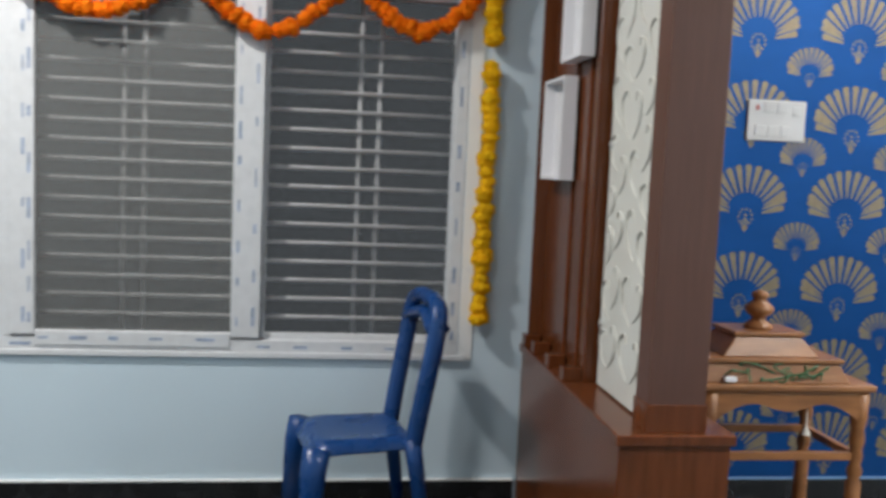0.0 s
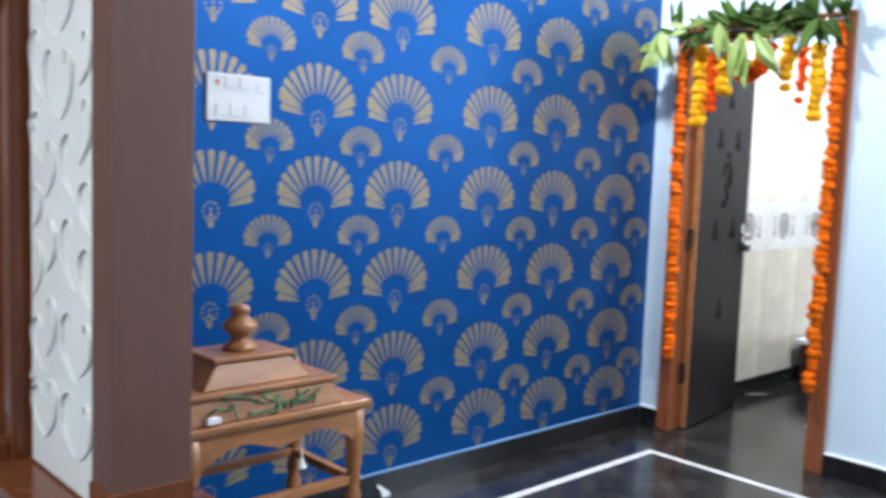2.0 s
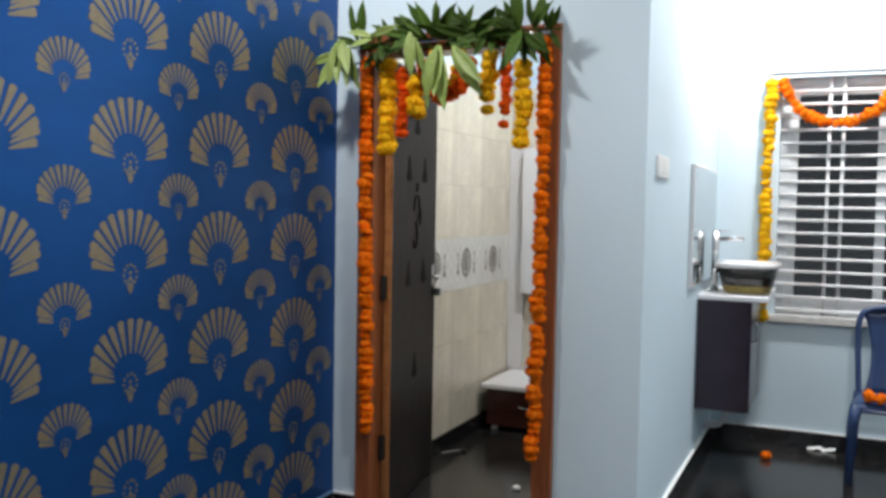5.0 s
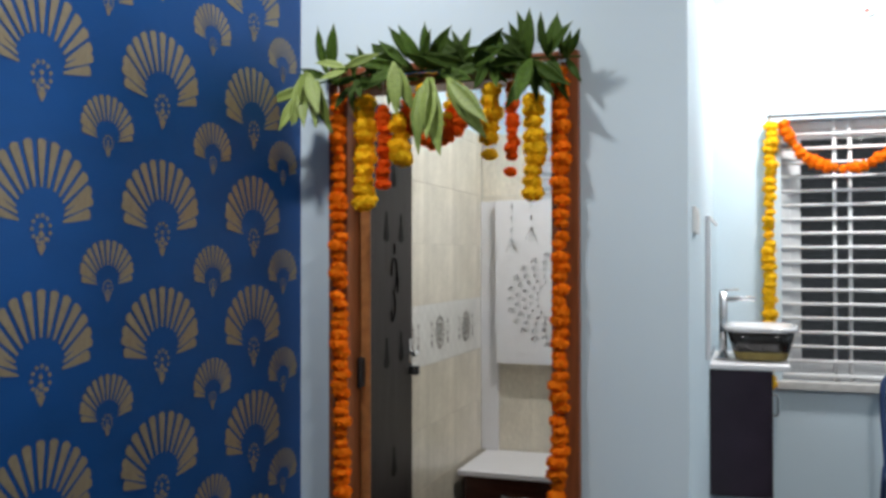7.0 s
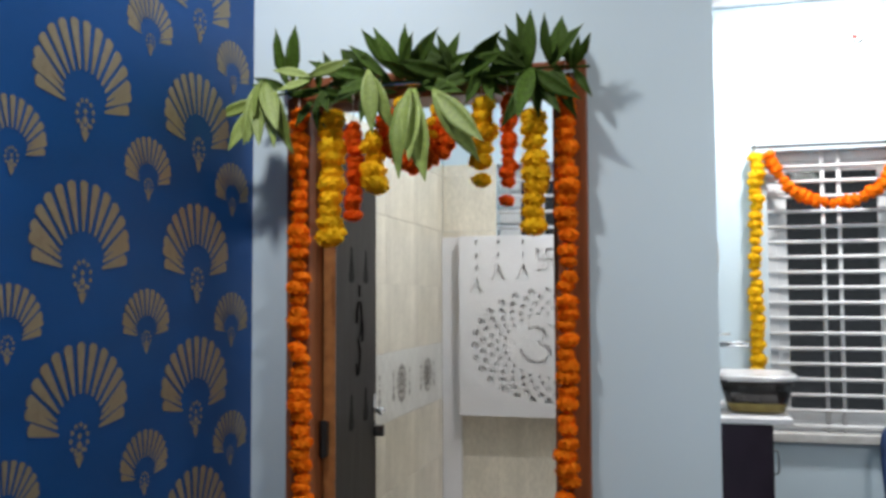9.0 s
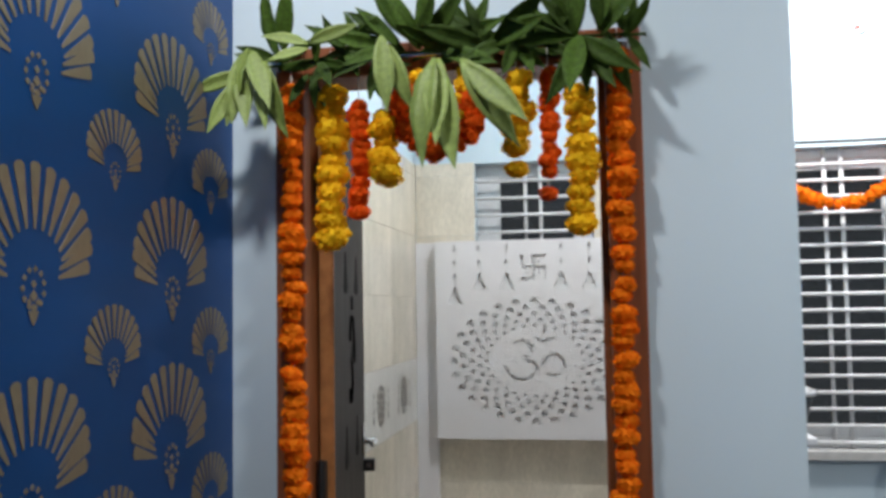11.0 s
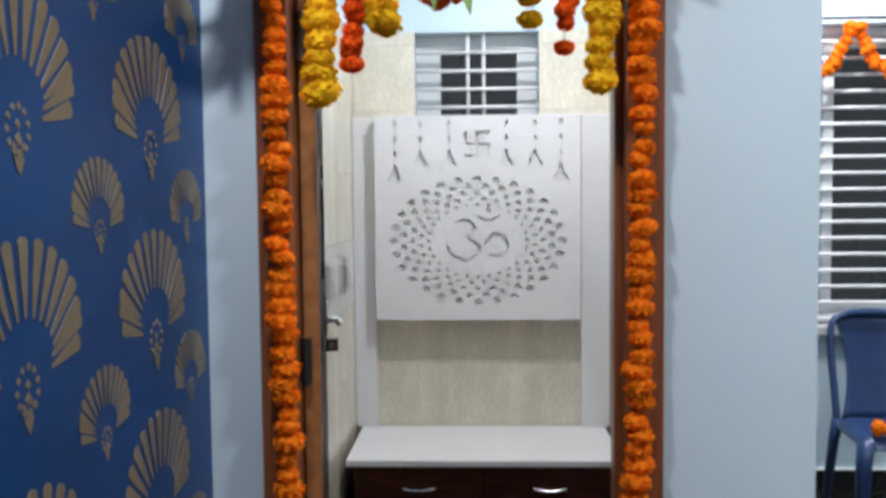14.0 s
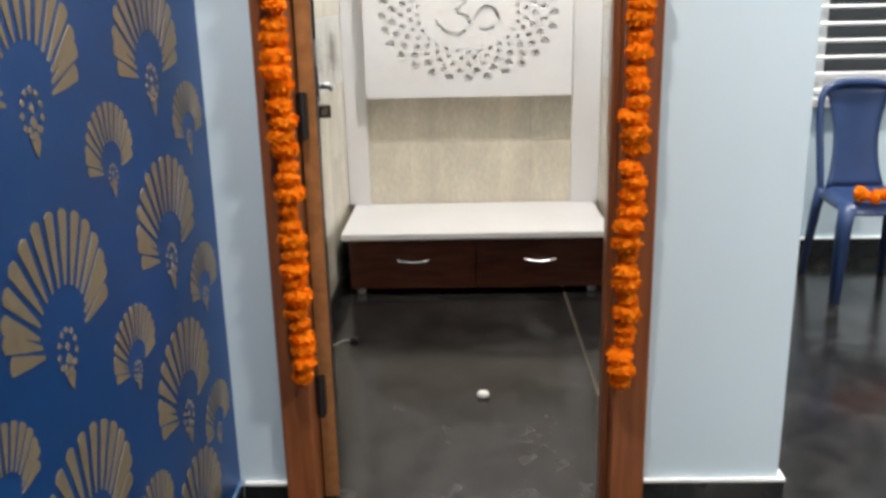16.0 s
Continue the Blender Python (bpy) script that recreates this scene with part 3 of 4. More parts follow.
for yy in (-5.015, -4.940, -4.135, -4.060):
    b = bmesh.new()
    tube(b, [(-0.116, yy, z0), (-0.116, yy, z1)], 0.0085, 8)
    part("grille_bar", b, BARS, win, smooth=True)
setting("window_casing", block(0.0, 0.006, y1 + 0.002, y1 + 0.055, z0 - 0.02, z1 + 0.05, 0.002), PLASTIC, "cream painted strip beside the window", "casing")

for ya, yb, zm in ((-5.385, -4.785, 1.825), (-4.775, -4.185, 1.785), (-4.175, -3.685, 1.82)):
    garland([(0.045, ya, 2.02), (0.05, ya + 0.09, 1.90), (0.055, (ya + yb) / 2, zm), (0.05, yb - 0.09, 1.90), (0.045, yb, 2.02)], "o", 0.062, "orange marigold swag along the window top", "window swags", 0.5)
garland([(0.05, -3.652, 2.05), (0.052, -3.652, 1.79)], "y", 0.068, "yellow marigold string beside the window", "window side strings", 0.5)
garland([(0.05, -3.65, 1.73), (0.052, -3.656, 1.3), (0.05, -3.662, 0.86)], "y", 0.068, "yellow marigold string beside the window", "window side strings", 0.5, 0.06)
garland([(0.05, -3.662, 0.84), (0.05, -3.662, 0.735)], "y", 0.066, "short yellow marigold string beside the window", "window side strings", 0.62, 0.03)

# ---- blue plastic chairs ----
def chair(at, turn, splat, material, label):
    """A stackable chair, its back at +y; legs splay, seat dips, back rakes."""
    c = thing("plastic_chair", (0, 0, 0), label, "chair")
    s = bmesh.new()
    n = 12
    g = [[None] * (n + 1) for _ in range(n + 1)]
    for i in range(n + 1):
        for j in range(n + 1):
            u, v = i / n * 2 - 1, j / n * 2 - 1
            q = max(abs(u), abs(v))
            rr = (abs(u) ** 6 + abs(v) ** 6) ** (1 / 6) or 1
            f = q / rr
            z = 0.43 - 0.016 * (1 - u * u) * (1 - v * v) - (0.035 if q > 0.99 else 0) - (0.012 * max(0, -v) ** 3)
            g[i][j] = s.verts.new((u * f * (0.205 - 0.012 * (v + 1)), v * f * 0.2, z))
    for i in range(n):
        for j in range(n):
            s.faces.new((g[i][j], g[i + 1][j], g[i + 1][j + 1], g[i][j + 1]))
    e = bmesh.ops.extrude_face_region(s, geom=s.faces[:])
    bmesh.ops.translate(s, verts=[v for v in e["geom"] if isinstance(v, bmesh.types.BMVert)], vec=(0, 0, -0.007))
    part("seat", s, material, c, smooth=True)
    for sx in (-1, 1):
        l = bmesh.new()
        tube(l, [(sx * 0.18, -0.17, 0.41), (sx * 0.195, -0.185, 0.33), (sx * 0.212, -0.205, 0.0)], [0.05, 0.046, 0.032], 10, 0.7)
        part("leg", l, material, c, smooth=True)
        l = bmesh.new()
        tube(l, [(sx * 0.165, 0.17, 0.42), (sx * 0.175, 0.185, 0.33), (sx * 0.195, 0.235, 0.0)], [0.034, 0.03, 0.02], 10, 0.8)
        part("leg", l, material, c, smooth=True)
    b = bmesh.new()
    tube(b, arc([(-0.165, 0.175, 0.40), (-0.172, 0.20, 0.55), (-0.178, 0.232, 0.72), (-0.165, 0.25, 0.83), (-0.10, 0.258, 0.87), (0, 0.26, 0.877), (0.10, 0.258, 0.87), (0.165, 0.25, 0.83), (0.178, 0.232, 0.72), (0.172, 0.20, 0.55), (0.165, 0.175, 0.40)], 6), 0.034 if not splat else 0.017, 12, 0.8 if not splat else 1.0)
    if not splat:
        tube(b, arc([(-0.165, 0.247, 0.79), (0, 0.262, 0.825), (0.165, 0.247, 0.79)], 6), 0.045, 12, 0.5)
    part("back_frame", b, material, c, smooth=True)
    if splat:
        p = bmesh.new()
        rows = []
        for i in range(13):
            t = i / 12
            w = 0.095 + 0.045 * (2 * t - 1) ** 2 + 0.02 * t
            y = 0.185 + 0.07 * t + 0.012 * math.sin(math.pi * t)
            rows.append([p.verts.new((w * k / 4, y + 0.015 * (1 - (k / 4) ** 2), 0.41 + 0.45 * t)) for k in range(-4, 5)])
        for a, b2 in zip(rows, rows[1:]):
            for k in range(8):
                p.faces.new((a[k], a[k + 1], b2[k + 1], b2[k]))
        e = bmesh.ops.extrude_face_region(p, geom=p.faces[:])
        bmesh.ops.translate(p, verts=[v for v in e["geom"] if isinstance(v, bmesh.types.BMVert)], vec=(0, 0.006, 0))
        part("splat", p, material, c, "wide woven-pattern back panel", True)
    c.matrix_basis = pose(*at, 0, 0, turn) @ Matrix.Diagonal((0.94, 0.94, 1, 1))
    return c


chair((0.37, -4.13, 0), 10, False, BLUE, "glossy blue plastic chair with open back beside the window")
chair((2.335, 1.74, 0), 0, True, BLUEDULL, "navy blue plastic chair with flowers on its seat")
garland([(2.20, 1.60, 0.455), (2.28, 1.575, 0.458), (2.4, 1.60, 0.455), (2.5, 1.66, 0.455)], "o", 0.055, "orange marigold string lying on the chair seat", "", 0.62)
bun = thing("leaf_bundle", (0.42, -4.12, 0), "loose pale green leaves on the floor under the chair", "leaves")
for a in ((0.36, -4.2, 60), (0.42, -4.12, 110), (0.46, -4.02, 80), (0.38, -4.08, 40), (0.44, -4.16, 135)):
    d = Vector((0.2, math.cos(radians(a[2])), math.sin(radians(a[2])))).normalized()
    zx = (Vector((1, 0, 0.2)) - d * Vector((1, 0, 0.2)).dot(d)).normalized()
    m = Matrix((d, zx.cross(d), zx)).transposed().to_4x4()
    piece("leaf", PALELEAVES[0], bun, Matrix.Translation(Vector((a[0], a[1], 0.004)) - bun.location) @ m @ Matrix.Scale(0.2, 4))

# ---- partition between the rooms ----
PY0, PY1, PX, PZ = -3.485, -3.155, 1.195, 0.652
pt = thing("wooden_partition", (0.56, -3.3, 0), "reddish brown laminate partition with low cabinet base and post", "partition")
part("base", block(0.014, PX - 0.012, PY0 + 0.01, PY1 - 0.01, 0, PZ - 0.03, 0.003), LAMINATE, pt, "glossy reddish cabinet base")
part("ledge", block(0.002, PX, PY0, PY1, PZ - 0.03, PZ, 0.004), LAMINATE, pt)
part("wall_board", block(0.002, 0.022, -3.455, -3.405, PZ, CEIL, 0.002), LAMINATE, pt)
part("side_panel", block(0.6345, 1.07, -3.36, -3.30, PZ, CEIL, 0.002), LAMINATE, pt)
part("back_panel", block(0.002, 0.634, -3.405, -3.30, PZ, CEIL, 0.002), LAMINATE, pt)
for bxx in (0.34, 0.50):
    part("batten", block(bxx, bxx + 0.028, -3.414, -3.405, PZ, CEIL, 0.003), LAMINATE, pt)
for bxx in (0.012, 0.165, 0.375, 0.575):
    part("cross_block", block(bxx, bxx + 0.05, PY0 + 0.008, -3.417, PZ, PZ + 0.045, 0.003), LAMINATE, pt)
part("post", block(1.0705, 1.167, -3.397, -3.236, PZ, CEIL, 0.003), POSTLAM, pt, "matt brown post")
part("post_foot", block(1.0665, 1.171, -3.401, -3.232, PZ, PZ + 0.075, 0.002), LAMINATE, pt)
part("post", block(0.605, 0.634, -3.415, -3.405, PZ, CEIL, 0.002), LAMINATE, pt)

sheet = thing("etched_screen", (0.83, -3.4, PZ), "tall cream acrylic screen carved with curling leaves", "screen")
part("sheet", block(0.667, 1.066, -3.378, -3.366, PZ + 0.006, CEIL - 0.01, 0.002), ETCH, sheet)
er = random.Random(3)
for col, xs in enumerate((0.715, 0.80, 0.90, 1.0)):
    z = PZ + 0.08
    while z < 2.9:
        sg = -1 if (round(z * 10) + col) % 2 else 1
        cv = bmesh.new()
        h = er.uniform(0.10, 0.15)
        tube(cv, arc([(xs - sg * 0.035, -3.379, z), (xs + sg * 0.02, -3.380, z + h * 0.35), (xs + sg * 0.03, -3.380, z + h * 0.8), (xs - sg * 0.005, -3.380, z + h), (xs - sg * 0.02, -3.379, z + h * 0.8)], 5), [0.0015 + 0.0045 * math.sin(math.pi * i / 20) for i in range(21)], 6, 0.35)
        part("carving", cv, CARVE, sheet)
        z += h + er.uniform(0.02, 0.05)
for z in (0.86, 1.42, 2.0, 2.6):
    sp = bmesh.new()
    tube(sp, [(0.685, -3.358, z), (0.685, -3.39, z)], 0.009, 10)
    part("standoff", sp, CHROME, sheet, "small steel standoff")


def niche(x0, x1, z0, z1, lab):
    n = thing("box_shelf", ((x0 + x1) / 2, -3.38, z0), lab, "shelf", "white box shelves")
    ya, yb, t = -3.468, -3.418, 0.012
    part("back", block(x0 + t, x1 - t, yb - 0.008, yb, z0 + t, z1 - t), WHITE, n)
    for a in ((x0, x0 + t, ya, yb, z0, z1), (x1 - t, x1, ya, yb, z0, z1), (x0 + t, x1 - t, ya, yb, z0, z0 + t), (x0 + t, x1 - t, ya, yb, z1 - t, z1)):
        part("side", block(*a, 0.001), WHITE, n)


niche(0.13, 0.40, 1.30, 1.655, "white open box shelf on the wooden panel")
niche(0.335, 0.575, 1.70, 2.06, "white open box shelf high on the wooden panel")

# ---- prayer table with its stepped lid ----
tb = thing("wooden_table", (0.6, -2.76, 0), "small carved honey teak table with turned legs", "table")
TX0, TX1, TY0, TY1, TZ = 0.41, 0.79, -3.068, -2.487, 0.69
part("tabletop", block(TX0, TX1, TY0, TY1, TZ - 0.022, TZ, 0.006), TEAK, tb)
for lx in (TX0 + 0.035, TX1 - 0.035):
    for ly in (TY0 + 0.035, TY1 - 0.035):
        prof = [(0.021, 0), (0.024, 0.02), (0.02, 0.05), (0.024, 0.2), (0.024, 0.27), (0.024, 0.36), (0.017, 0.375), (0.025, 0.40), (0.017, 0.425), (0.023, 0.45), (0.018, 0.475), (0.025, 0.50), (0.021, 0.54), (0.027, 0.57), (0.027, TZ - 0.022)]
        part("leg", lathe(prof, lx, ly, 14), TEAK, tb, smooth=True)


def apron(a0, a1, place):
    n = 24
    up = [(a0, 0.0), (a1, 0.0)]
    low = []
    for k in range(n + 1):
        t = k / n
        u = 2 * t - 1
        d = 0.055 + 0.013 * math.cos(2 * math.pi * u) + 0.03 * u ** 8
        low.append((a1 + (a0 - a1) * t, -d))
    return plate(up + low, 0.016, place)


part("apron", apron(TY0 + 0.05, TY1 - 0.05, lambda a, d, z: (TX1 - 0.03 + d, a, TZ - 0.022 + z)), TEAK, tb)
part("apron", apron(TY0 + 0.05, TY1 - 0.05, lambda a, d, z: (TX0 + 0.02 + d, a, TZ - 0.022 + z)), TEAK, tb)
part("apron", apron(TX0 + 0.05, TX1 - 0.05, lambda a, d, z: (a, TY1 - 0.03 + d, TZ - 0.022 + z)), TEAK, tb)
part("apron", apron(TX0 + 0.05, TX1 - 0.05, lambda a, d, z: (a, TY0 + 0.02 + d, TZ - 0.022 + z)), TEAK, tb)
for a in ((TX1 - 0.05, TX1 - 0.025, TY0 + 0.05, TY1 - 0.05), (TX0 + 0.025, TX0 + 0.05, TY0 + 0.05, TY1 - 0.05), (TX0 + 0.05, TX1 - 0.05, TY1 - 0.05, TY1 - 0.025)):
    part("stretcher", block(*a, 0.437, 0.463, 0.003), TEAK, tb)
for kx, ky in ((TX0 + 0.03, TY1 - 0.03),):
    part("knob", lathe([(0.012, TZ), (0.016, TZ + 0.012), (0.011, TZ + 0.024), (0.015, TZ + 0.036), (0.004, TZ + 0.06)], kx, ky, 12), TEAK, tb, "small turned corner knob", True)
part("rail", block(TX0 + 0.022, TX0 + 0.036, TY0 + 0.05, TY1 - 0.04, TZ, TZ + 0.016, 0.002), TEAK, tb)

lid = thing("wooden_mandap_top", (0.58, -2.8, TZ), "stepped honey teak shrine roof with turned finial on the table", "shrine roof")


def frustum(cx, cy, z0, z1, a0, b0, a1, b1):
    bm = bmesh.new()
    lo = [bm.verts.new((cx + sx * a0, cy + sy * b0, z0)) for sx, sy in ((-1, -1), (1, -1), (1, 1), (-1, 1))]
    hi = [bm.verts.new((cx + sx * a1, cy + sy * b1, z1)) for sx, sy in ((-1, -1), (1, -1), (1, 1), (-1, 1))]
    for k in range(4):
        bm.faces.new((lo[k], lo[(k + 1) % 4], hi[(k + 1) % 4], hi[k]))
    bm.faces.new(lo[::-1])
    bm.faces.new(hi)
    bmesh.ops.bevel(bm, geom=bm.edges[:], offset=0.003, segments=1, affect="EDGES")
    return bm


LX, LY = 0.622, -2.822
part("lower_tier", frustum(LX, LY, TZ, TZ + 0.062, 0.15, 0.255, 0.125, 0.222), TEAK, lid)
part("lower_rim", frustum(LX, LY, TZ + 0.062, TZ + 0.076, 0.137, 0.236, 0.137, 0.236), TEAK, lid)
part("upper_tier", frustum(LX, LY, TZ + 0.076, TZ + 0.138, 0.108, 0.165, 0.078, 0.112), TEAK, lid)
part("upper_rim", frustum(LX, LY, TZ + 0.138, TZ + 0.152, 0.086, 0.122, 0.086, 0.122), TEAK, lid)
fz = TZ + 0.152
part("finial", lathe([(0.046, fz), (0.047, fz + 0.01), (0.034, fz + 0.02), (0.021, fz + 0.03), (0.024, fz + 0.038), (0.042, fz + 0.052), (0.047, fz + 0.064), (0.043, fz + 0.076), (0.026, fz + 0.088), (0.020, fz + 0.096), (0.026, fz + 0.104), (0.027, fz + 0.114), (0.020, fz + 0.122), (0.006, fz + 0.126)], LX, LY, 24), TEAK, lid, "turned urn finial", True)
ws = thing("string_bundle", (0.74, -2.83, TZ), "tangle of green plastic string with a white tag", "string")
gr = random.Random(8)
for k in range(11):
    s = bmesh.new()
    cy = -2.93 + 0.022 * k + gr.uniform(-0.03, 0.03)
    pts = [(0.757 + gr.uniform(-0.03, 0.028), cy + gr.uniform(-0.06, 0.06), TZ + 0.004 + (gr.uniform(0.005, 0.06) if 0 < i < 5 else 0)) for i in range(6)]
    tube(s, arc(pts, 6), 0.0028, 6)
    part("strand", s, GREEN, ws, smooth=True)
part("tag", block(0.752, 0.782, -3.0, -2.96, TZ + 0.004, TZ + 0.022, 0.004), WHITE, ws, "small white tag")
tas = thing("hanging_tassel", (0.755, -2.70, 0.52), "small white thread tassel hanging from the table", "tassel")
tl = bmesh.new()
tube(tl, [(0.752, -2.70, 0.62), (0.754, -2.70, 0.55), (0.756, -2.70, 0.52)], [0.0015, 0.003, 0.014], 8)
part("tuft", tl, THREAD, tas)
low = thing("low_plank_seat", (0.5, -2.78, 0), "low reddish wooden plank seat on the floor under the table", "plank seat")
part("top", block(0.28, 0.66, -3.02, -2.58, 0.10, 0.125, 0.004), LAMINATE, low)
for ly in (-2.97, -2.66):
    part("foot", block(0.30, 0.64, ly, ly + 0.03, 0.0, 0.10, 0.002), LAMINATE, low)

# ---- switch plates ----
sw = thing("switch_plate", (0.0, -2.507, 1.457), "white modular switch plate on the blue wallpaper", "switch plate")
part("plate", block(0.004, 0.016, -2.621, -2.378, 1.472, 1.632, 0.004), PLASTIC, sw)
part("rocker", block(0.016, 0.018, -2.588, -2.578, 1.592, 1.61, 0.0005), REDP, sw, "red indicator rocker")
for ky, kz, w in ((-2.555, 1.585, 0.045), (-2.50, 1.585, 0.045), (-2.59, 1.49, 0.045), (-2.535, 1.49, 0.045), (-2.48, 1.49, 0.04)):
    part("rocker", block(0.016, 0.0195, ky, ky + w, kz, kz + 0.042, 0.001), PLASTIC, sw)
part("socket", block(0.016, 0.018, -2.432, -2.40, 1.575, 1.61, 0.001), PLASTIC, sw, "small socket face")
sw.location = (0.0, -2.5, 1.472)
sw2 = thing("switch_plate", (1.369, 0.31, 1.52), "wide white switch plate on the pale wall", "switch plate")
part("plate", block(1.3685, 1.38, 0.20, 0.44, 1.525, 1.615, 0.003), PLASTIC, sw2)
for k in range(4):
    part("rocker", block(1.38, 1.3825, 0.218 + 0.046 * k, 0.258 + 0.046 * k, 1.543, 1.597, 0.001), PLASTIC, sw2)
part("socket", block(1.38, 1.3815, 0.402, 0.43, 1.55, 1.59, 0.001), PLASTIC, sw2, "small socket face")

# ---- wash basin corner ----
mi = thing("wall_mirror", (1.369, 1.56, 1.01), "plain rectangular mirror above the wash basin", "mirror")
part("glass", block(1.3695, 1.385, 1.135, 2.02, 1.012, 1.612, 0.001), MIRROR, mi, "silvered mirror glass")
part("edge", block(1.3695, 1.39, 1.125, 2.03, 1.612, 1.625, 0.001), WHITE, mi)
part("edge", block(1.3695, 1.39, 1.122, 1.1345, 1.0, 1.612, 0.001), WHITE, mi)
cab = thing("vanity_cabinet", (1.5, 1.78, 0.32), "dark aubergine wall-hung vanity cabinet", "cabinet")
part("body", block(1.3695, 1.63, 1.485, 2.085, 0.325, 0.918, 0.002), PURPLE, cab)
dr = part("door", block(1.63, 1.648, 1.492, 2.088, 0.328, 0.915, 0.002), PURPLE, cab)
hb = bmesh.new()
tube(hb, arc([(1.648, 1.56, 0.80), (1.672, 1.56, 0.79), (1.672, 1.56, 0.71), (1.648, 1.56, 0.70)], 5), 0.005, 8)
part("handle", hb, CHROME, dr, "chrome bow handle", True)
ct = thing("counter_slab", (1.54, 1.78, 0.918), "white stone counter slab on the vanity", "counter")
part("slab", block(1.3695, 1.725, 1.47, 2.11, 0.9185, 0.944, 0.004), WHITE, ct)
ba = thing("vessel_basin", (1.60, 1.76, 0.945), "square black and gold vessel basin with silvery rim", "wash basin")
part("bowl", lathe([(0.105, 0.9445), (0.115, 0.955), (0.128, 0.985), (0.142, 1.03), (0.153, 1.085)], 1.60, 1.76, 40, 1.02, 1.25, 4.5), DARKGLAZE, ba, smooth=True)
part("gold_band", lathe([(0.1165, 0.9505), (0.1305, 0.99), (0.1315, 0.99), (0.1175, 0.9505)], 1.60, 1.76, 40, 1.02, 1.25, 4.5), GOLD, ba, "gold patterned band")
part("rim", lathe([(0.15, 1.085), (0.166, 1.09), (0.169, 1.103), (0.164, 1.112), (0.15, 1.11), (0.138, 1.098), (0.12, 1.09), (0.03, 1.0865)], 1.60, 1.76, 40, 1.02, 1.25, 4.5), SILVER, ba, "silvery white rim", True)
tap = thing("basin_tap", (1.425, 1.72, 0.944), "tall chrome basin tap", "tap")
tpb = bmesh.new()
tube(tpb, [(1.425, 1.72, 0.9445), (1.425, 1.72, 0.952)], 0.028, 16)
tube(tpb, [(1.425, 1.72, 0.95), (1.425, 1.72, 1.275)], 0.019, 16)
part("column", tpb, CHROME, tap, smooth=True)
tpb = bmesh.new()
tube(tpb, [(1.43, 1.72, 1.235), (1.53, 1.72, 1.243), (1.575, 1.72, 1.238)], 0.012, 12)
part("spout", tpb, CHROME, tap, smooth=True)
tpb = bmesh.new()
tube(tpb, [(1.415, 1.72, 1.279), (1.50, 1.72, 1.287)], 0.008, 10, 0.6)
part("lever", tpb, CHROME, tap, smooth=True)
pp = thing("drain_pipe", (1.45, 1.85, 0.1), "white waste pipe below the vanity", "pipe")
ppb = bmesh.new()
tube(ppb, arc([(1.5, 1.85, 0.324), (1.5, 1.85, 0.24), (1.46, 1.86, 0.17), (1.40, 1.88, 0.15), (1.371, 1.88, 0.15)], 5), 0.018, 10)
part("pipe", ppb, PVC, pp, smooth=True)

# ---- barred window of the alcove ----
w2 = thing("window_2", (2.3, FAR, W2[2]), "white sliding window behind white grille bars", "window", kind="structure")
x0, x1, z0, z1 = W2
fb = bmesh.new()
for a in ((x0 + 0.001, x1 - 0.001, z0 + 0.001, z0 + 0.05), (x0 + 0.001, x1 - 0.001, z1 - 0.05, z1 - 0.001), (x0 + 0.001, x0 + 0.05, z0 + 0.05, z1 - 0.05), (x1 - 0.05, x1 - 0.001, z0 + 0.05, z1 - 0.05)):
    bx(fb, a[0], a[1], FAR + 0.07, FAR + 0.13, a[2], a[3], 0.003)
part("window_frame", fb, PVC, w2)
for a, b in ((x0 + 0.05, 2.29), (2.245, x1 - 0.05)):
    sb = bmesh.new()
    yy = FAR + (0.075 if a < 2 else 0.10)
    for c in ((a, a + 0.05, z0 + 0.05, z1 - 0.05), (b - 0.05, b, z0 + 0.05, z1 - 0.05), (a + 0.05, b - 0.05, z0 + 0.05, z0 + 0.1), (a + 0.05, b - 0.05, z1 - 0.1, z1 - 0.05)):
        bx(sb, c[0], c[1], yy, yy + 0.025, c[2], c[3], 0.003)
    part("sash", sb, PVC, w2, "white sash with printed film")
    part("pane", block(a + 0.05, b - 0.05, yy + 0.01, yy + 0.015, z0 + 0.1, z1 - 0.1), CLEAR, w2, "dark glass pane")
part("window_sill", block(x0 - 0.03, x1 + 0.03, FAR - 0.035, FAR + 0.07, z0 - 0.045, z0 + 0.001, 0.005), INLAY, w2, "white stone sill")
zz = z0 + 0.03
while zz < z1 - 0.02:
    b = bmesh.new()
    tube(b, [(x0 + 0.002, FAR + 0.03, zz), (x1 - 0.002, FAR + 0.03, zz)], 0.0085, 8)
    part("grille_bar", b, BARS, w2, smooth=True)
    zz += 0.0758
for xx in (1.98, 2.056, 2.595, 2.671):
    b = bmesh.new()
    tube(b, [(xx, FAR + 0.045, z0), (xx, FAR + 0.045, z1)], 0.0095, 8)
    part("grille_bar", b, BARS, w2, smooth=True)
cr = thing("curtain_rod", (2.3, FAR - 0.03, 2.19), "thin dark curtain rod above the barred window", "rod")
b = bmesh.new()
tube(b, [(x0 - 0.07, FAR - 0.03, 2.2), (x1 + 0.07, FAR - 0.03, 2.2)], 0.007, 8)
part("bar", b, BLACK, cr, smooth=True)
part("bracket", block(x0 - 0.062, x0 - 0.05, FAR - 0.036, FAR - 0.001, 2.185, 2.215, 0.002), CHROME, cr)
part("bracket", block(x1 + 0.05, x1 + 0.062, FAR - 0.036, FAR - 0.001, 2.185, 2.215, 0.002), CHROME, cr)
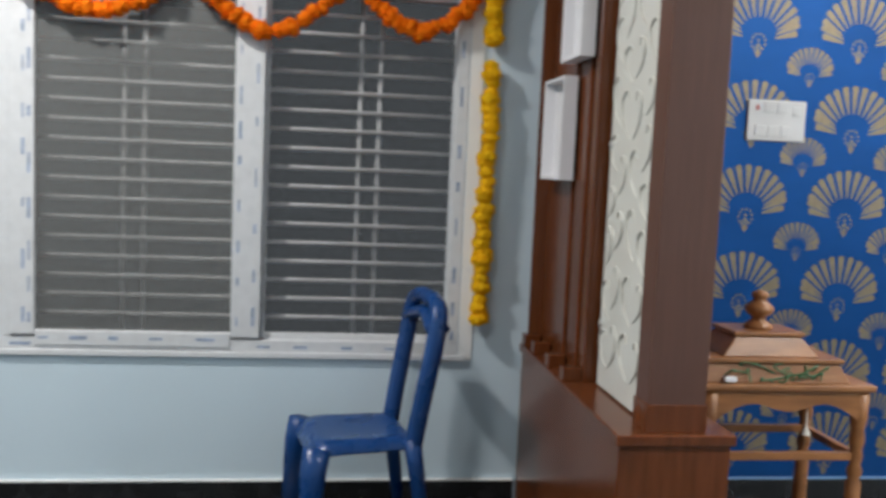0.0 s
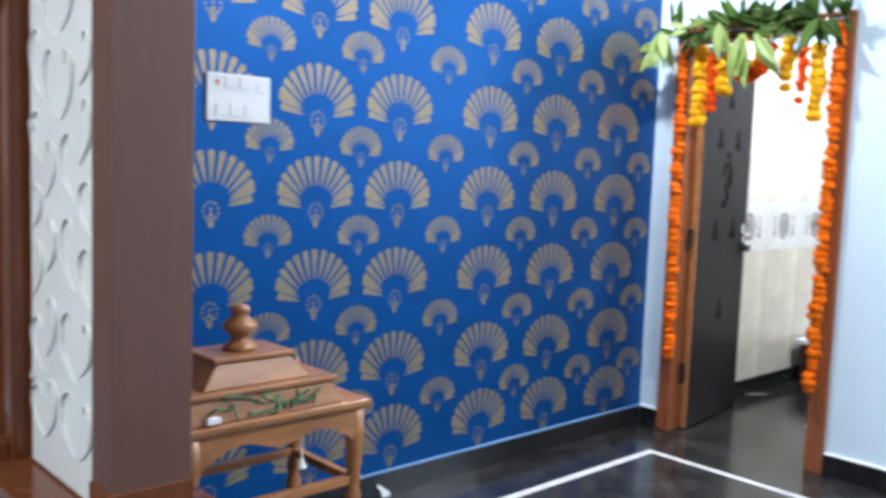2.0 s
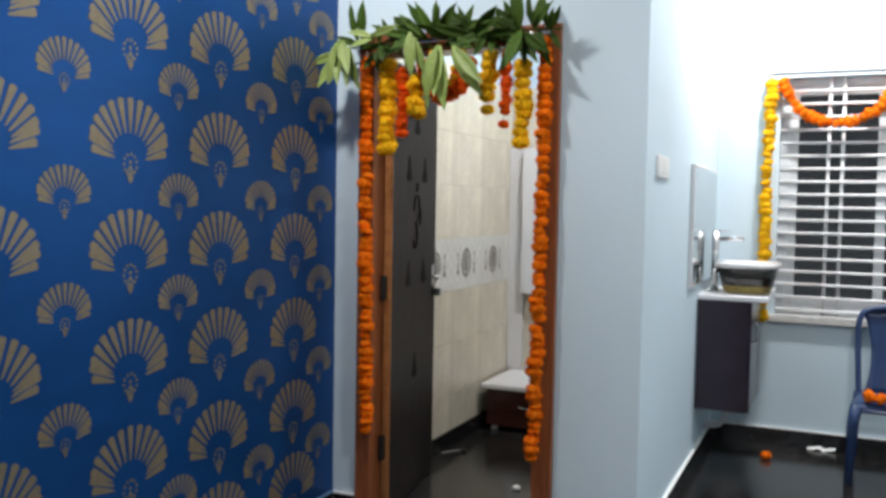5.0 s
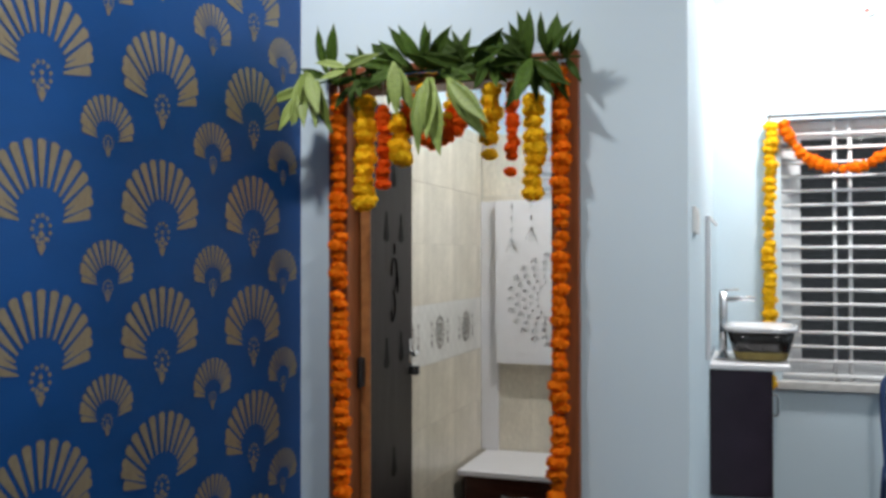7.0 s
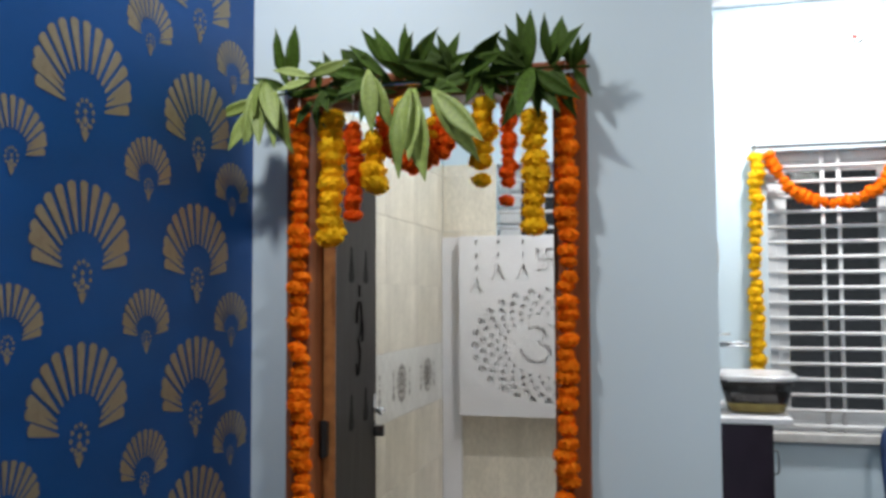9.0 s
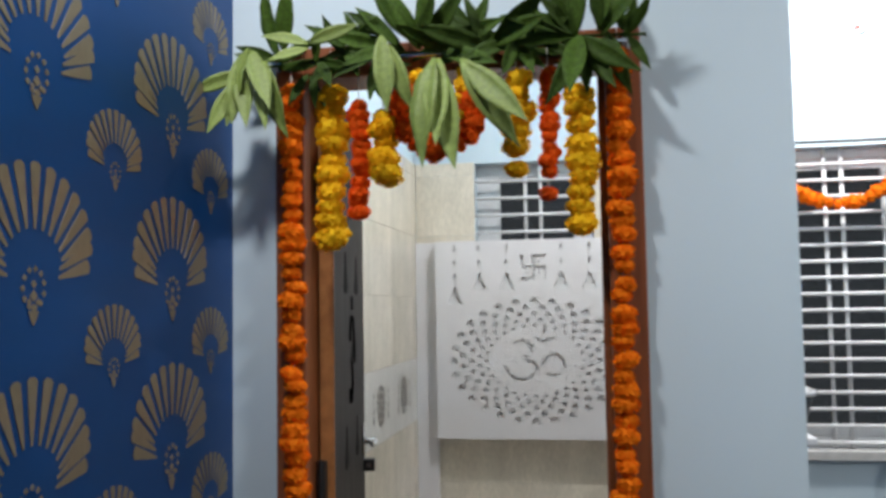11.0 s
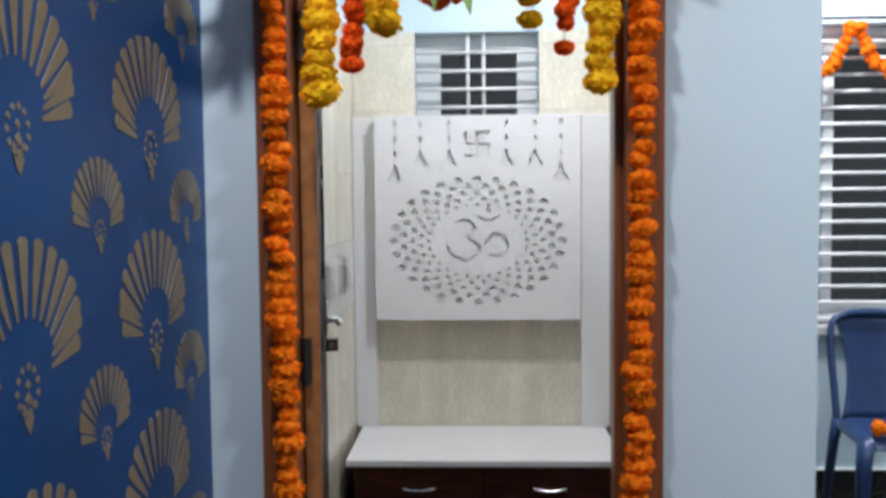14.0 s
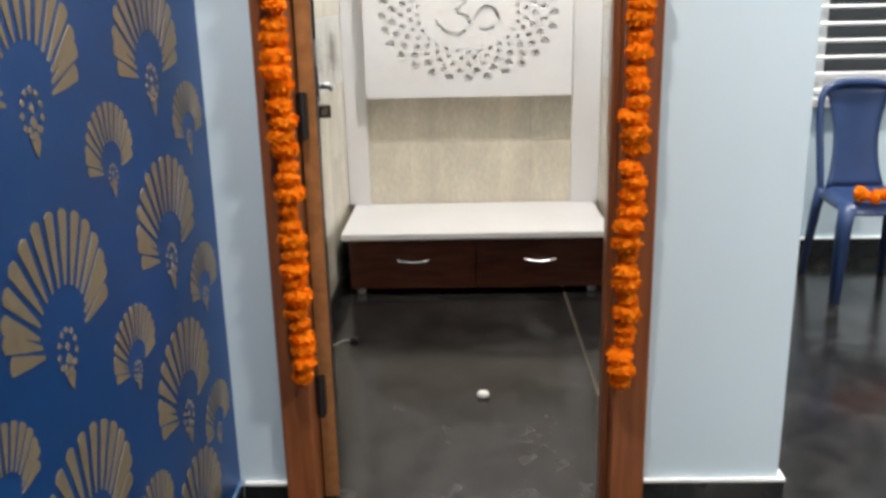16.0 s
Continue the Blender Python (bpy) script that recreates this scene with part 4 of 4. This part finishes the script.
garland([(1.664, FAR - 0.045, 2.17), (1.65, FAR - 0.045, 1.6), (1.648, FAR - 0.045, 0.74)], "y", 0.068, "yellow marigold string beside the barred window", "", 0.62, 0.03)
for xa, xb in ((1.715, 2.328), (2.338, 2.94)):
    garland([(xa, FAR - 0.045, 2.17), (xa + 0.09, FAR - 0.045, 2.0), (xa + 0.2, FAR - 0.045, 1.93), ((xa + xb) / 2, FAR - 0.045, 1.905), (xb - 0.2, FAR - 0.045, 1.93), (xb - 0.09, FAR - 0.045, 2.0), (xb, FAR - 0.045, 2.18)], "o", 0.06, "orange marigold swag over the barred window", "alcove swags", 0.6)
wp = thing("wall_light_point", (2.155, FAR, 2.73), "bare round lamp point with red wire on the wall", "lamp point")
part("cup", lathe([(0.024, -0.001), (0.024, 0.012), (0.012, 0.014)], 0, 0, 16), PLASTIC, wp, smooth=True).matrix_basis = pose(2.155 - 2.155, 0, 0, 90)
bpy.data.objects[wp.children[0].name].data.transform(Matrix.Translation(wp.location))
wr = bmesh.new()
tube(wr, arc([(2.15, FAR - 0.012, 2.73), (2.135, FAR - 0.03, 2.735), (2.125, FAR - 0.034, 2.722)], 4), 0.006, 6)
part("wire", wr, REDP, wp, "red wire end")
pf = thing("fallen_flower", (1.72, 1.85, 0), "orange marigold head fallen on the floor", "flower")
piece("blossom", HEADS["o"][1], pf, Matrix.Translation((0, 0, 0.022)) @ Matrix.Scale(0.06, 4))

ps = thing("paper_scrap", (2.0, 2.17, 0), "crumpled white paper strip on the floor by the skirting", "paper")
scrap = bmesh.new()
edge = [(1.925 + 0.03 * k, 2.172 - 0.012 * (k % 2), 0.001 + 0.006 * (k % 3)) for k in range(6)]
lo = [scrap.verts.new(p) for p in edge]
hi = [scrap.verts.new((p[0] + 0.006, p[1] + 0.016, p[2] + 0.013)) for p in edge]
for k in range(5):
    scrap.faces.new((lo[k], lo[k + 1], hi[k + 1], hi[k]))
g = bmesh.ops.extrude_face_region(scrap, geom=scrap.faces[:])
bmesh.ops.translate(scrap, verts=[v for v in g["geom"] if isinstance(v, bmesh.types.BMVert)], vec=(0, 0.0025, 0))
part("sheet", scrap, PLASTIC, ps)

sk = thing("paper_scrap", (0.016, -1.8, 0.0), "torn white paper leaning on the black skirting", "paper")
torn = plate([(-0.012, 0.0), (0.03, 0.0), (0.022, 0.016), (-0.01, 0.042), (-0.034, 0.058), (-0.038, 0.048), (-0.02, 0.026)], 0.0015, lambda a, d, z: (0.022 + d - 0.12 * z, -1.8 + a, z + 0.001))
part("sheet", torn, PLASTIC, sk)

# ---- prayer room ----
def outline_sheet(name, loops, thick, place, material, parent, label):
    """A board cut out of loops of (a, z) pairs: the first is its edge, the others are holes."""
    cu = bpy.data.curves.new(name, "CURVE")
    cu.dimensions, cu.fill_mode, cu.extrude = "2D", "BOTH", thick / 2
    for loop in loops:
        sp = cu.splines.new("POLY")
        sp.points.add(len(loop) - 1)
        for p, (a, z) in zip(sp.points, loop):
            p.co = (a, z, 0, 1)
        sp.use_cyclic_u = True
    ob = bpy.data.objects.new(name, cu)
    scene.collection.objects.link(ob)
    dg = bpy.context.evaluated_depsgraph_get()
    me = bpy.data.meshes.new_from_object(ob.evaluated_get(dg))
    bpy.data.objects.remove(ob)
    bm = bmesh.new()
    bm.from_mesh(me)
    bpy.data.meshes.remove(me)
    for v in bm.verts:
        v.co = place(v.co.x, v.co.z, v.co.y)
    return part(name, bm, material, parent, label)


def stroke(pts, widths):
    """The outline of a brush stroke along points."""
    line = arc([(x, 0, z) for x, z in pts], 6)
    n = len(line)
    l, r = [], []
    for i, p in enumerate(line):
        d = (line[min(i + 1, n - 1)] - line[max(i - 1, 0)]).normalized()
        t = i / (n - 1) * (len(widths) - 1)
        w = widths[int(t)] + (widths[min(int(t) + 1, len(widths) - 1)] - widths[int(t)]) * (t - int(t))
        l.append((p.x - d.z * w, p.z + d.x * w))
        r.append((p.x + d.z * w, p.z - d.x * w))
    return l + r[::-1]


PNX0, PNX1, PNZ0, PNZ1, PNY = 0.131, 1.094, 0.824, 1.785, 2.17
CX, CZ = 0.613, 1.2
loops = [[(PNX0, PNZ0), (PNX1, PNZ0), (PNX1, PNZ1), (PNX0, PNZ1)]]
rings = ((0.232, 0.170, 0.0125), (0.268, 0.197, 0.0155), (0.307, 0.226, 0.0182), (0.350, 0.257, 0.0212), (0.395, 0.289, 0.0240))
for k, (ra, rb, s) in enumerate(rings):
    for i in range(28):
        a = 2 * math.pi * (i + 0.5 * (k % 2)) / 28 + math.pi / 2
        px, pz = CX + ra * math.cos(a), CZ + rb * math.sin(a)
        r = s * 0.9
        loops.append([(px + a * r, pz + b * s) for a, b in ((-1, -0.3), (-0.9, 0.15), (-0.5, 0.55), (-0.15, 0.65), (0, 0.85), (0.15, 0.65), (0.5, 0.55), (0.9, 0.15), (1, -0.3), (0.45, -0.65), (-0.45, -0.65))])
for k, dx in enumerate((-0.385, -0.265, -0.13, 0.135, 0.27, 0.39)):
    drop = 0.068 if k in (0, 5) else 0.0
    zt = 1.747
    for j in range(2 if not drop else 3):
        z = zt - 0.07 * j
        loops.append([(CX + dx, z + 0.02), (CX + dx + 0.011, z), (CX + dx, z - 0.02), (CX + dx - 0.011, z)])
    z = 1.583 - drop
    loops.append([(CX + dx + 0.72 * a, z + 0.95 * b) for a, b in bell_outline(0.105, 0.098)])
U = 0.027
sx, sz = CX + 0.0, 1.65
g = [(-0.3, 2.3), (2.3, 2.3), (2.3, 1.7), (0.3, 1.7), (0.3, 0.3), (2.3, 0.3), (2.3, -2.3), (1.7, -2.3), (1.7, -0.3), (0.3, -0.3), (0.3, -2.3), (-2.3, -2.3), (-2.3, -1.7), (-0.3, -1.7), (-0.3, -0.3), (-2.3, -0.3), (-2.3, 2.3), (-1.7, 2.3), (-1.7, 0.3), (-0.3, 0.3)]
loops.append([(sx + a * U, sz + b * U) for a, b in g])
for qa in (-1, 1):
    for qb in (-1, 1):
        loops.append([(sx + (qa + 0.22 * math.cos(t)) * U, sz + (qb + 0.22 * math.sin(t)) * U) for t in [k * math.pi / 4 for k in range(8)]])
om = lambda pts: [(CX - 0.005 + a, CZ + b) for a, b in pts]
loops.append(stroke(om([(-0.10, 0.085), (-0.055, 0.095), (-0.012, 0.07), (-0.02, 0.03), (-0.055, 0.018)]), (0.004, 0.008, 0.009, 0.008, 0.004)))
loops.append(stroke(om([(-0.045, 0.006), (0.0, -0.012), (0.012, -0.05), (-0.03, -0.088), (-0.085, -0.085), (-0.125, -0.055), (-0.14, -0.02)]), (0.004, 0.008, 0.0095, 0.009, 0.009, 0.008, 0.004)))
loops.append(stroke(om([(0.034, -0.035), (0.05, 0.002), (0.088, 0.03), (0.13, 0.012), (0.143, -0.03), (0.12, -0.066), (0.08, -0.07), (0.052, -0.06)]), (0.004, 0.007, 0.009, 0.0095, 0.0095, 0.009, 0.007, 0.004)))
loops.append(stroke(om([(0.0, 0.118), (0.035, 0.098), (0.075, 0.098), (0.11, 0.12)]), (0.003, 0.007, 0.007, 0.003)))
loops.append([(CX + 0.05 + 0.013 * math.cos(t), CZ + 0.142 + 0.013 * math.sin(t)) for t in [k * math.pi / 5 for k in range(10)]])
pan = thing("carved_panel", (CX, 2.22, PNZ0), "white panel cut with a lotus ring, bells and sacred signs", "carved panel")
outline_sheet("cut_board", loops, 0.016, lambda a, d, z: (a, PNY + 0.008 + d, z), WHITE, pan, "white board with cut-out lotus ornament")
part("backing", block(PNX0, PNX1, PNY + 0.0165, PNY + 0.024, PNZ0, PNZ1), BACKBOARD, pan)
fr = bmesh.new()
for a in ((PNX0, PNX0 + 0.016, PNZ0, PNZ1), (PNX1 - 0.016, PNX1, PNZ0, PNZ1)):
    bx(fr, a[0], a[1], PNY + 0.0245, 2.262, a[2], a[3])
for a in ((PNZ0, PNZ0 + 0.016), (PNZ1 - 0.016, PNZ1)):
    bx(fr, PNX0 + 0.016, PNX1 - 0.016, PNY + 0.0245, 2.262, a[0], a[1])
part("box_frame", fr, WHITE, pan)
for a in ((0.019, 0.124), (1.105, 1.2385)):
    sp = thing("white_pilaster", (sum(a) / 2, 2.25, 0.296), "white laminate upright beside the carved panel", "upright", "white uprights")
    part("board", block(a[0], a[1], 2.235, 2.2625, 0.296, PNZ1, 0.002), WHITE, sp)

bn = thing("drawer_bench", (0.6, 1.95, 0), "low dark brown two-drawer bench with white top", "bench")
part("top", block(0.046, 1.218, 1.688, 2.262, 0.266, 0.295, 0.004), WHITE, bn, "white stone top")
part("carcass", block(0.075, 1.19, 1.745, 2.25, 0.03, 0.266, 0.002), LEAFWOOD, bn)
for a in ((0.075, 0.6305), (0.6345, 1.19)):
    dw = part("drawer_front", block(a[0], a[1], 1.725, 1.745, 0.032, 0.262, 0.003), mat("drawer laminate", (0.07, 0.022, 0.014), 0.2, var=0.25, scale=7, stretch=(0.8, 5, 5)), bn)
    c = 0.356 if a[0] < 0.3 else 0.912
    hb = bmesh.new()
    tube(hb, arc([(c - 0.068, 1.725, 0.172), (c - 0.06, 1.703, 0.166), (c, 1.697, 0.159), (c + 0.06, 1.703, 0.166), (c + 0.068, 1.725, 0.172)], 5), 0.0055, 8)
    part("handle", hb, CHROME, dw, "chrome bow handle", True)
for fx in (0.115, 1.15):
    part("foot", lathe([(0.02, 0.0), (0.02, 0.03)], fx, 1.775, 12), PLASTIC, bn, "small white foot")

w3 = thing("window_3", (0.58, 2.3, PW[2]), "small high window with white bars above the panel", "window", kind="structure")
x0, x1, z0, z1 = PW
fb = bmesh.new()
for a in ((x0 + 0.001, x1 - 0.001, z0 + 0.001, z0 + 0.045), (x0 + 0.001, x1 - 0.001, z1 - 0.07, z1 - 0.001), (x0 + 0.001, x0 + 0.118, z0 + 0.045, z1 - 0.07), (x1 - 0.1, x1 - 0.001, z0 + 0.045, z1 - 0.07)):
    bx(fb, a[0], a[1], 2.36, 2.41, a[2], a[3], 0.003)
part("window_frame", fb, PVC, w3)
part("pane", block(x0 + 0.118, x1 - 0.1, 2.38, 2.385, z0 + 0.045, z1 - 0.07), CLEAR, w3, "dark glass pane")
for zz in (1.748, 1.834, 1.92, 2.006, 2.093):
    b = bmesh.new()
    tube(b, [(x0, 2.30, zz), (x1, 2.30, zz)], 0.0085, 8)
    part("grille_bar", b, BARS, w3, smooth=True)
for xx in (0.572, 0.648):
    b = bmesh.new()
    tube(b, [(xx, 2.315, z0), (xx, 2.315, z1)], 0.0085, 8)
    part("grille_bar", b, BARS, w3, smooth=True)
# white dome added where a lamp mirrors in the floor; nothing lies there
spot = thing("white_bead", (0.64, 0.69, 0), "small white dome standing in for a lamp's reflection on the dark floor", "bead")
part("ball", lathe([(0.012, 0.0005), (0.019, 0.004), (0.021, 0.010), (0.018, 0.017), (0.009, 0.022)], 0.64, 0.69, 18), PLASTIC, spot, smooth=True)
cw = thing("loose_cable", (0.1, 1.15, 0), "thin dark cable with a plug on the floor", "cable")
b = bmesh.new()
tube(b, arc([(0.05, 1.10, 0.004), (0.075, 1.14, 0.004), (0.11, 1.19, 0.004), (0.14, 1.19, 0.006)], 6), 0.003, 6)
part("wire", b, PRINTPALE, cw, smooth=True)
part("plug", block(0.135, 0.165, 1.178, 1.202, 0.001, 0.018, 0.004), BLACK, cw, "small black plug")

# ---- wallpaper ----
wpaper = thing("wallpaper", (0, -1.56, 0.1), "royal blue wallpaper with gold peacock fans", "wallpaper", kind="structure")
part("sheet", block(0.0005, 0.003, PY1, -0.0005, 0.1, CEIL - 0.001), PAPER, wpaper)


def fan_mesh(name):
    """A peacock fan print, one unit wide, its top at the origin, in the plane x = 0."""
    bm = bmesh.new()

    def poly(pts):
        bm.faces.new([bm.verts.new((0, a, z)) for a, z in pts])

    P = Vector((0, -0.62))
    for k in range(15):
        a = radians(-108 + 216 * k / 14)
        o = Vector((0.5 * math.sin(a), -0.40 + 0.40 * math.cos(a)))
        if abs(k - 7) > 5:
            o.y += 0.03
        i = o.lerp(P, 0.52 if abs(k - 7) < 6 else 0.56)
        d = (o - i).normalized()
        s = Vector((-d.y, d.x))
        w = 0.041
        poly([i - s * 0.008, i.lerp(o, 0.5) - s * w * 0.66, o - s * w, o + d * 0.018 - s * w * 0.4, o + d * 0.018 + s * w * 0.4, o + s * w, i.lerp(o, 0.5) + s * w * 0.66, i + s * 0.008])
    for k in range(11):
        a = 2 * math.pi * k / 11 + 0.3
        c = Vector((0.088 * math.cos(a), -0.622 + 0.098 * math.sin(a)))
        r = 0.018
        poly([c + Vector((r, 0)), c + Vector((0, r)), c + Vector((-r, 0)), c + Vector((0, -r))])
    for c, r in (((0, -0.6), 0.022), ((0, -0.66), 0.03), ((0.036, -0.69), 0.018), ((-0.036, -0.69), 0.018), ((0, -0.72), 0.022)):
        poly([(c[0] + r, c[1]), (c[0], c[1] + r), (c[0] - r, c[1]), (c[0], c[1] - r)])
    poly([(-0.042, -0.735), (0.042, -0.735), (0.028, -0.77), (0, -0.81), (-0.028, -0.77)])
    for f in bm.faces:
        f.normal_update()
        if f.normal.x < 0:
            f.normal_flip()
    g = bmesh.ops.extrude_face_region(bm, geom=bm.faces[:])
    bmesh.ops.translate(bm, verts=[v for v in g["geom"] if isinstance(v, bmesh.types.BMVert)], vec=(0.0012, 0, 0))
    return mesh_of(name, bm, FOIL)


FAN = fan_mesh("fan_print")
BIG_ROWS, SMALL_ROWS = (0.366, 0.672, 1.016, 1.364, 1.712, 2.068, 2.425, 2.78), (0.455, 0.792, 1.147, 1.489, 1.855, 2.217, 2.575, 2.92)
for cols, tops, width in (((-0.325, -0.806, -1.251, -1.765, -2.16, -2.588, -3.02), BIG_ROWS, 0.324), ((-0.132, -0.560, -1.027, -1.511, -1.957, -2.362, -2.80), SMALL_ROWS, 0.19)):
    for cy in cols:
        for cz in tops:
            # the strips hang a touch lower towards the corner
            dz = 0.016 * (-cy - 1.3) * (1.0 if cz < 1.6 else 0.3)
            piece("fan_print", FAN, wpaper, Matrix.Translation((0.003, cy + 1.56, cz + dz - 0.1)) @ Matrix.Diagonal((1, width, width * 1.01, 1)))
wb = bmesh.new()
bx(wb, 0.001, 0.006, PY1 + 0.001, -0.001, 0.0985, 0.107)
setting("trim_strip", wb, mat("pale blue edge paint", (0.2, 0.36, 0.6), 0.5, var=0.1), "thin pale blue line above the skirting", "trim")

# ---- wall tiles of the prayer room ----
def tile_mesh(w, h, material):
    return mesh_of("tile", block(-w / 2, w / 2, -0.004, 0.004, -h / 2, h / 2, 0.001), material)


TH, TW, TTOP = 0.305, 0.447, 2.19
walls = (("tiling_west", (0.0135, 0.125, 0), 90, 2.14, (0.009, 0.0125, 0.122, 2.279)), ("tiling_east", (1.2445, 2.265, 0), -90, 2.14, (1.2455, 1.2489, 0.122, 2.279)))
rows = [(-0.01 + TH * k, min(TTOP, -0.01 + TH * (k + 1))) for k in range(8) if -0.01 + TH * k < TTOP - 0.03]
MESHES = {}


def tile(parent, m, w, h, material):
    key = (round(w, 3), round(h, 3), material.name)
    if key not in MESHES:
        MESHES[key] = tile_mesh(w - 0.0012, h - 0.0012, material)
    piece("tile", MESHES[key], parent, m)


def motif(parent, frame_m, w):
    """The printed lattice and medallion of one band tile, in the tile's plane."""
    bm = bmesh.new()
    n = 5
    for k in range(-n, n + 1):
        for sg in (-1, 1):
            a = Vector((k * w / n - 0.15, 0, -sg * 0.15))
            b = Vector((k * w / n + 0.15, 0, sg * 0.15))
            lo = max(0.0, (-w / 2 - a.x) / 0.3)
            hi = min(1.0, (w / 2 - a.x) / 0.3)
            if hi - lo > 0.05:
                p, q = a.lerp(b, lo), a.lerp(b, hi)
                d = (q - p).normalized()
                s = Vector((-d.z, 0, d.x)) * 0.0018
                bm.faces.new([bm.verts.new(v + Vector((0, -0.0048, 0))) for v in (p - s, q - s, q + s, p + s)])
    bm.transform(frame_m)
    part("lattice_print", bm, PRINTPALE, parent)
    bm = bmesh.new()
    for ra, rb, ri in ((0.072, 0.088, 0.75), (0.044, 0.055, 0.55), (0.016, 0.022, 0.0)):
        for k in range(16):
            a0, a1 = 2 * math.pi * k / 16, 2 * math.pi * (k + 0.72) / 16
            q = [(ra * math.cos(a0), rb * math.sin(a0)), (ra * math.cos(a1), rb * math.sin(a1)), (ra * ri * math.cos(a1), rb * ri * math.sin(a1)), (ra * ri * math.cos(a0), rb * ri * math.sin(a0))]
            if ri == 0:
                q = q[:3]
            bm.faces.new([bm.verts.new((x, -0.0055, z)) for x, z in q])
    bm.transform(frame_m)
    part("medallion_print", bm, PRINT, parent, "brown oval medallion print")
    for sx in (-0.125, 0.125):
        bm = bmesh.new()
        for z, s in ((0.05, 0.012), (0.02, 0.007), (-0.01, 0.012), (-0.05, 0.017)):
            bm.faces.new([bm.verts.new((sx + u * s, -0.0055, z + v * s * 1.5)) for u, v in ((1, 0), (0, 1), (-1, 0), (0, -1))])
        bm.transform(frame_m)
        part("drop_print", bm, PRINT, parent)


for nm, at, turn, length, bed in walls:
    t = thing(nm, at, "cream marble-look wall tiles with a medallion band", "wall tiles", kind="structure")
    part("grout_bed", block(*bed[:4], 0.0, TTOP - 0.002), GROUT, t)
    R = pose(0, 0, 0, 0, 0, turn)
    ncol = math.ceil(length / TW)
    off = 0.245 if turn == 90 else 0.10
    edges = [0.0] + [off + TW * k for k in range(ncol + 1) if 0.02 < off + TW * k < length - 0.02] + [length]
    for a, b in zip(edges, edges[1:]):
        for k, (r0, r1) in enumerate(rows):
            m = R @ Matrix.Translation(((a + b) / 2, 0, (r0 + r1) / 2))
            tile(t, m, b - a, r1 - r0, BAND if k == 3 else TILE)
            if k == 3 and b - a > 0.4:
                motif(t, Matrix.Translation(t.location) @ m, b - a)
tk = thing("tiling_back", (0.59, 2.27, 0), "cream marble-look tiles on the back wall", "wall tiles", kind="structure")
part("grout_bed", block(0.009, 1.249, 2.2745, 2.2795, 0.0, PW[2] - 0.001), GROUT, tk)
for a, b in ((0.018, 0.32), (0.32, 0.909), (0.909, 1.24)):
    for k, (r0, r1) in enumerate(rows):
        if 0.2 < a < 0.8 and r1 > PW[2]:
            if r0 >= PW[2]:
                continue
            r1 = PW[2]
        tile(tk, Matrix.Translation(((a + b) / 2 - 0.59, 0, (r0 + r1) / 2)), b - a, r1 - r0, TILE)

# ---- floor slabs and inlay ----
SLABS = {}


def slab_piece(parent, x0, x1, y0, y1):
    key = (round(x1 - x0, 3), round(y1 - y0, 3))
    if key not in SLABS:
        SLABS[key] = mesh_of("floor_slab", block(-key[0] / 2 + 0.0008, key[0] / 2 - 0.0008, -key[1] / 2 + 0.0008, key[1] / 2 - 0.0008, -0.0045, 0.0), GRANITE)
    piece("floor_slab", SLABS[key], parent, Matrix.Translation(((x0 + x1) / 2, (y0 + y1) / 2, 0)))


def cells(lo, hi, size):
    n = max(1, round((hi - lo) / size))
    return [(lo + (hi - lo) * k / n, lo + (hi - lo) * (k + 1) / n) for k in range(n)]


fl = thing("floor_slabs", (0, 0, 0), "dark polished granite slabs with pale marble inlay strips", "floor", kind="structure")
IX, IY, IW = 0.318, -0.355, 0.042
areas = [(0.0, IX, SOUTH, 0.0), (IX + IW, EAST, SOUTH, IY - IW), (IX, EAST, IY, 0.0), (0.0, 1.02, 0.0, 1.01), (0.0, 1.02, 1.01, 2.28), (1.03, 1.25, 0.0, 2.28), (1.38, EAST, 0.0, FAR)]
for a0, a1, b0, b1 in areas:
    for c0, c1 in cells(a0, a1, 0.9):
        for d0, d1 in cells(b0, b1, 0.9):
            slab_piece(fl, c0, c1, d0, d1)
part("inlay_strip", block(IX + 0.0005, IX + IW - 0.0005, SOUTH, IY - 0.0005, -0.0045, 0.0003), INLAY, fl, "pale marble strip")
part("inlay_strip", block(IX + IW, EAST, IY - IW + 0.0005, IY - 0.0005, -0.0045, 0.0003), INLAY, fl, "pale marble strip")
part("inlay_strip", block(1.0205, 1.0295, 0.13, 2.27, -0.0045, 0.0), PRINT, fl, "thin pale joint strip")
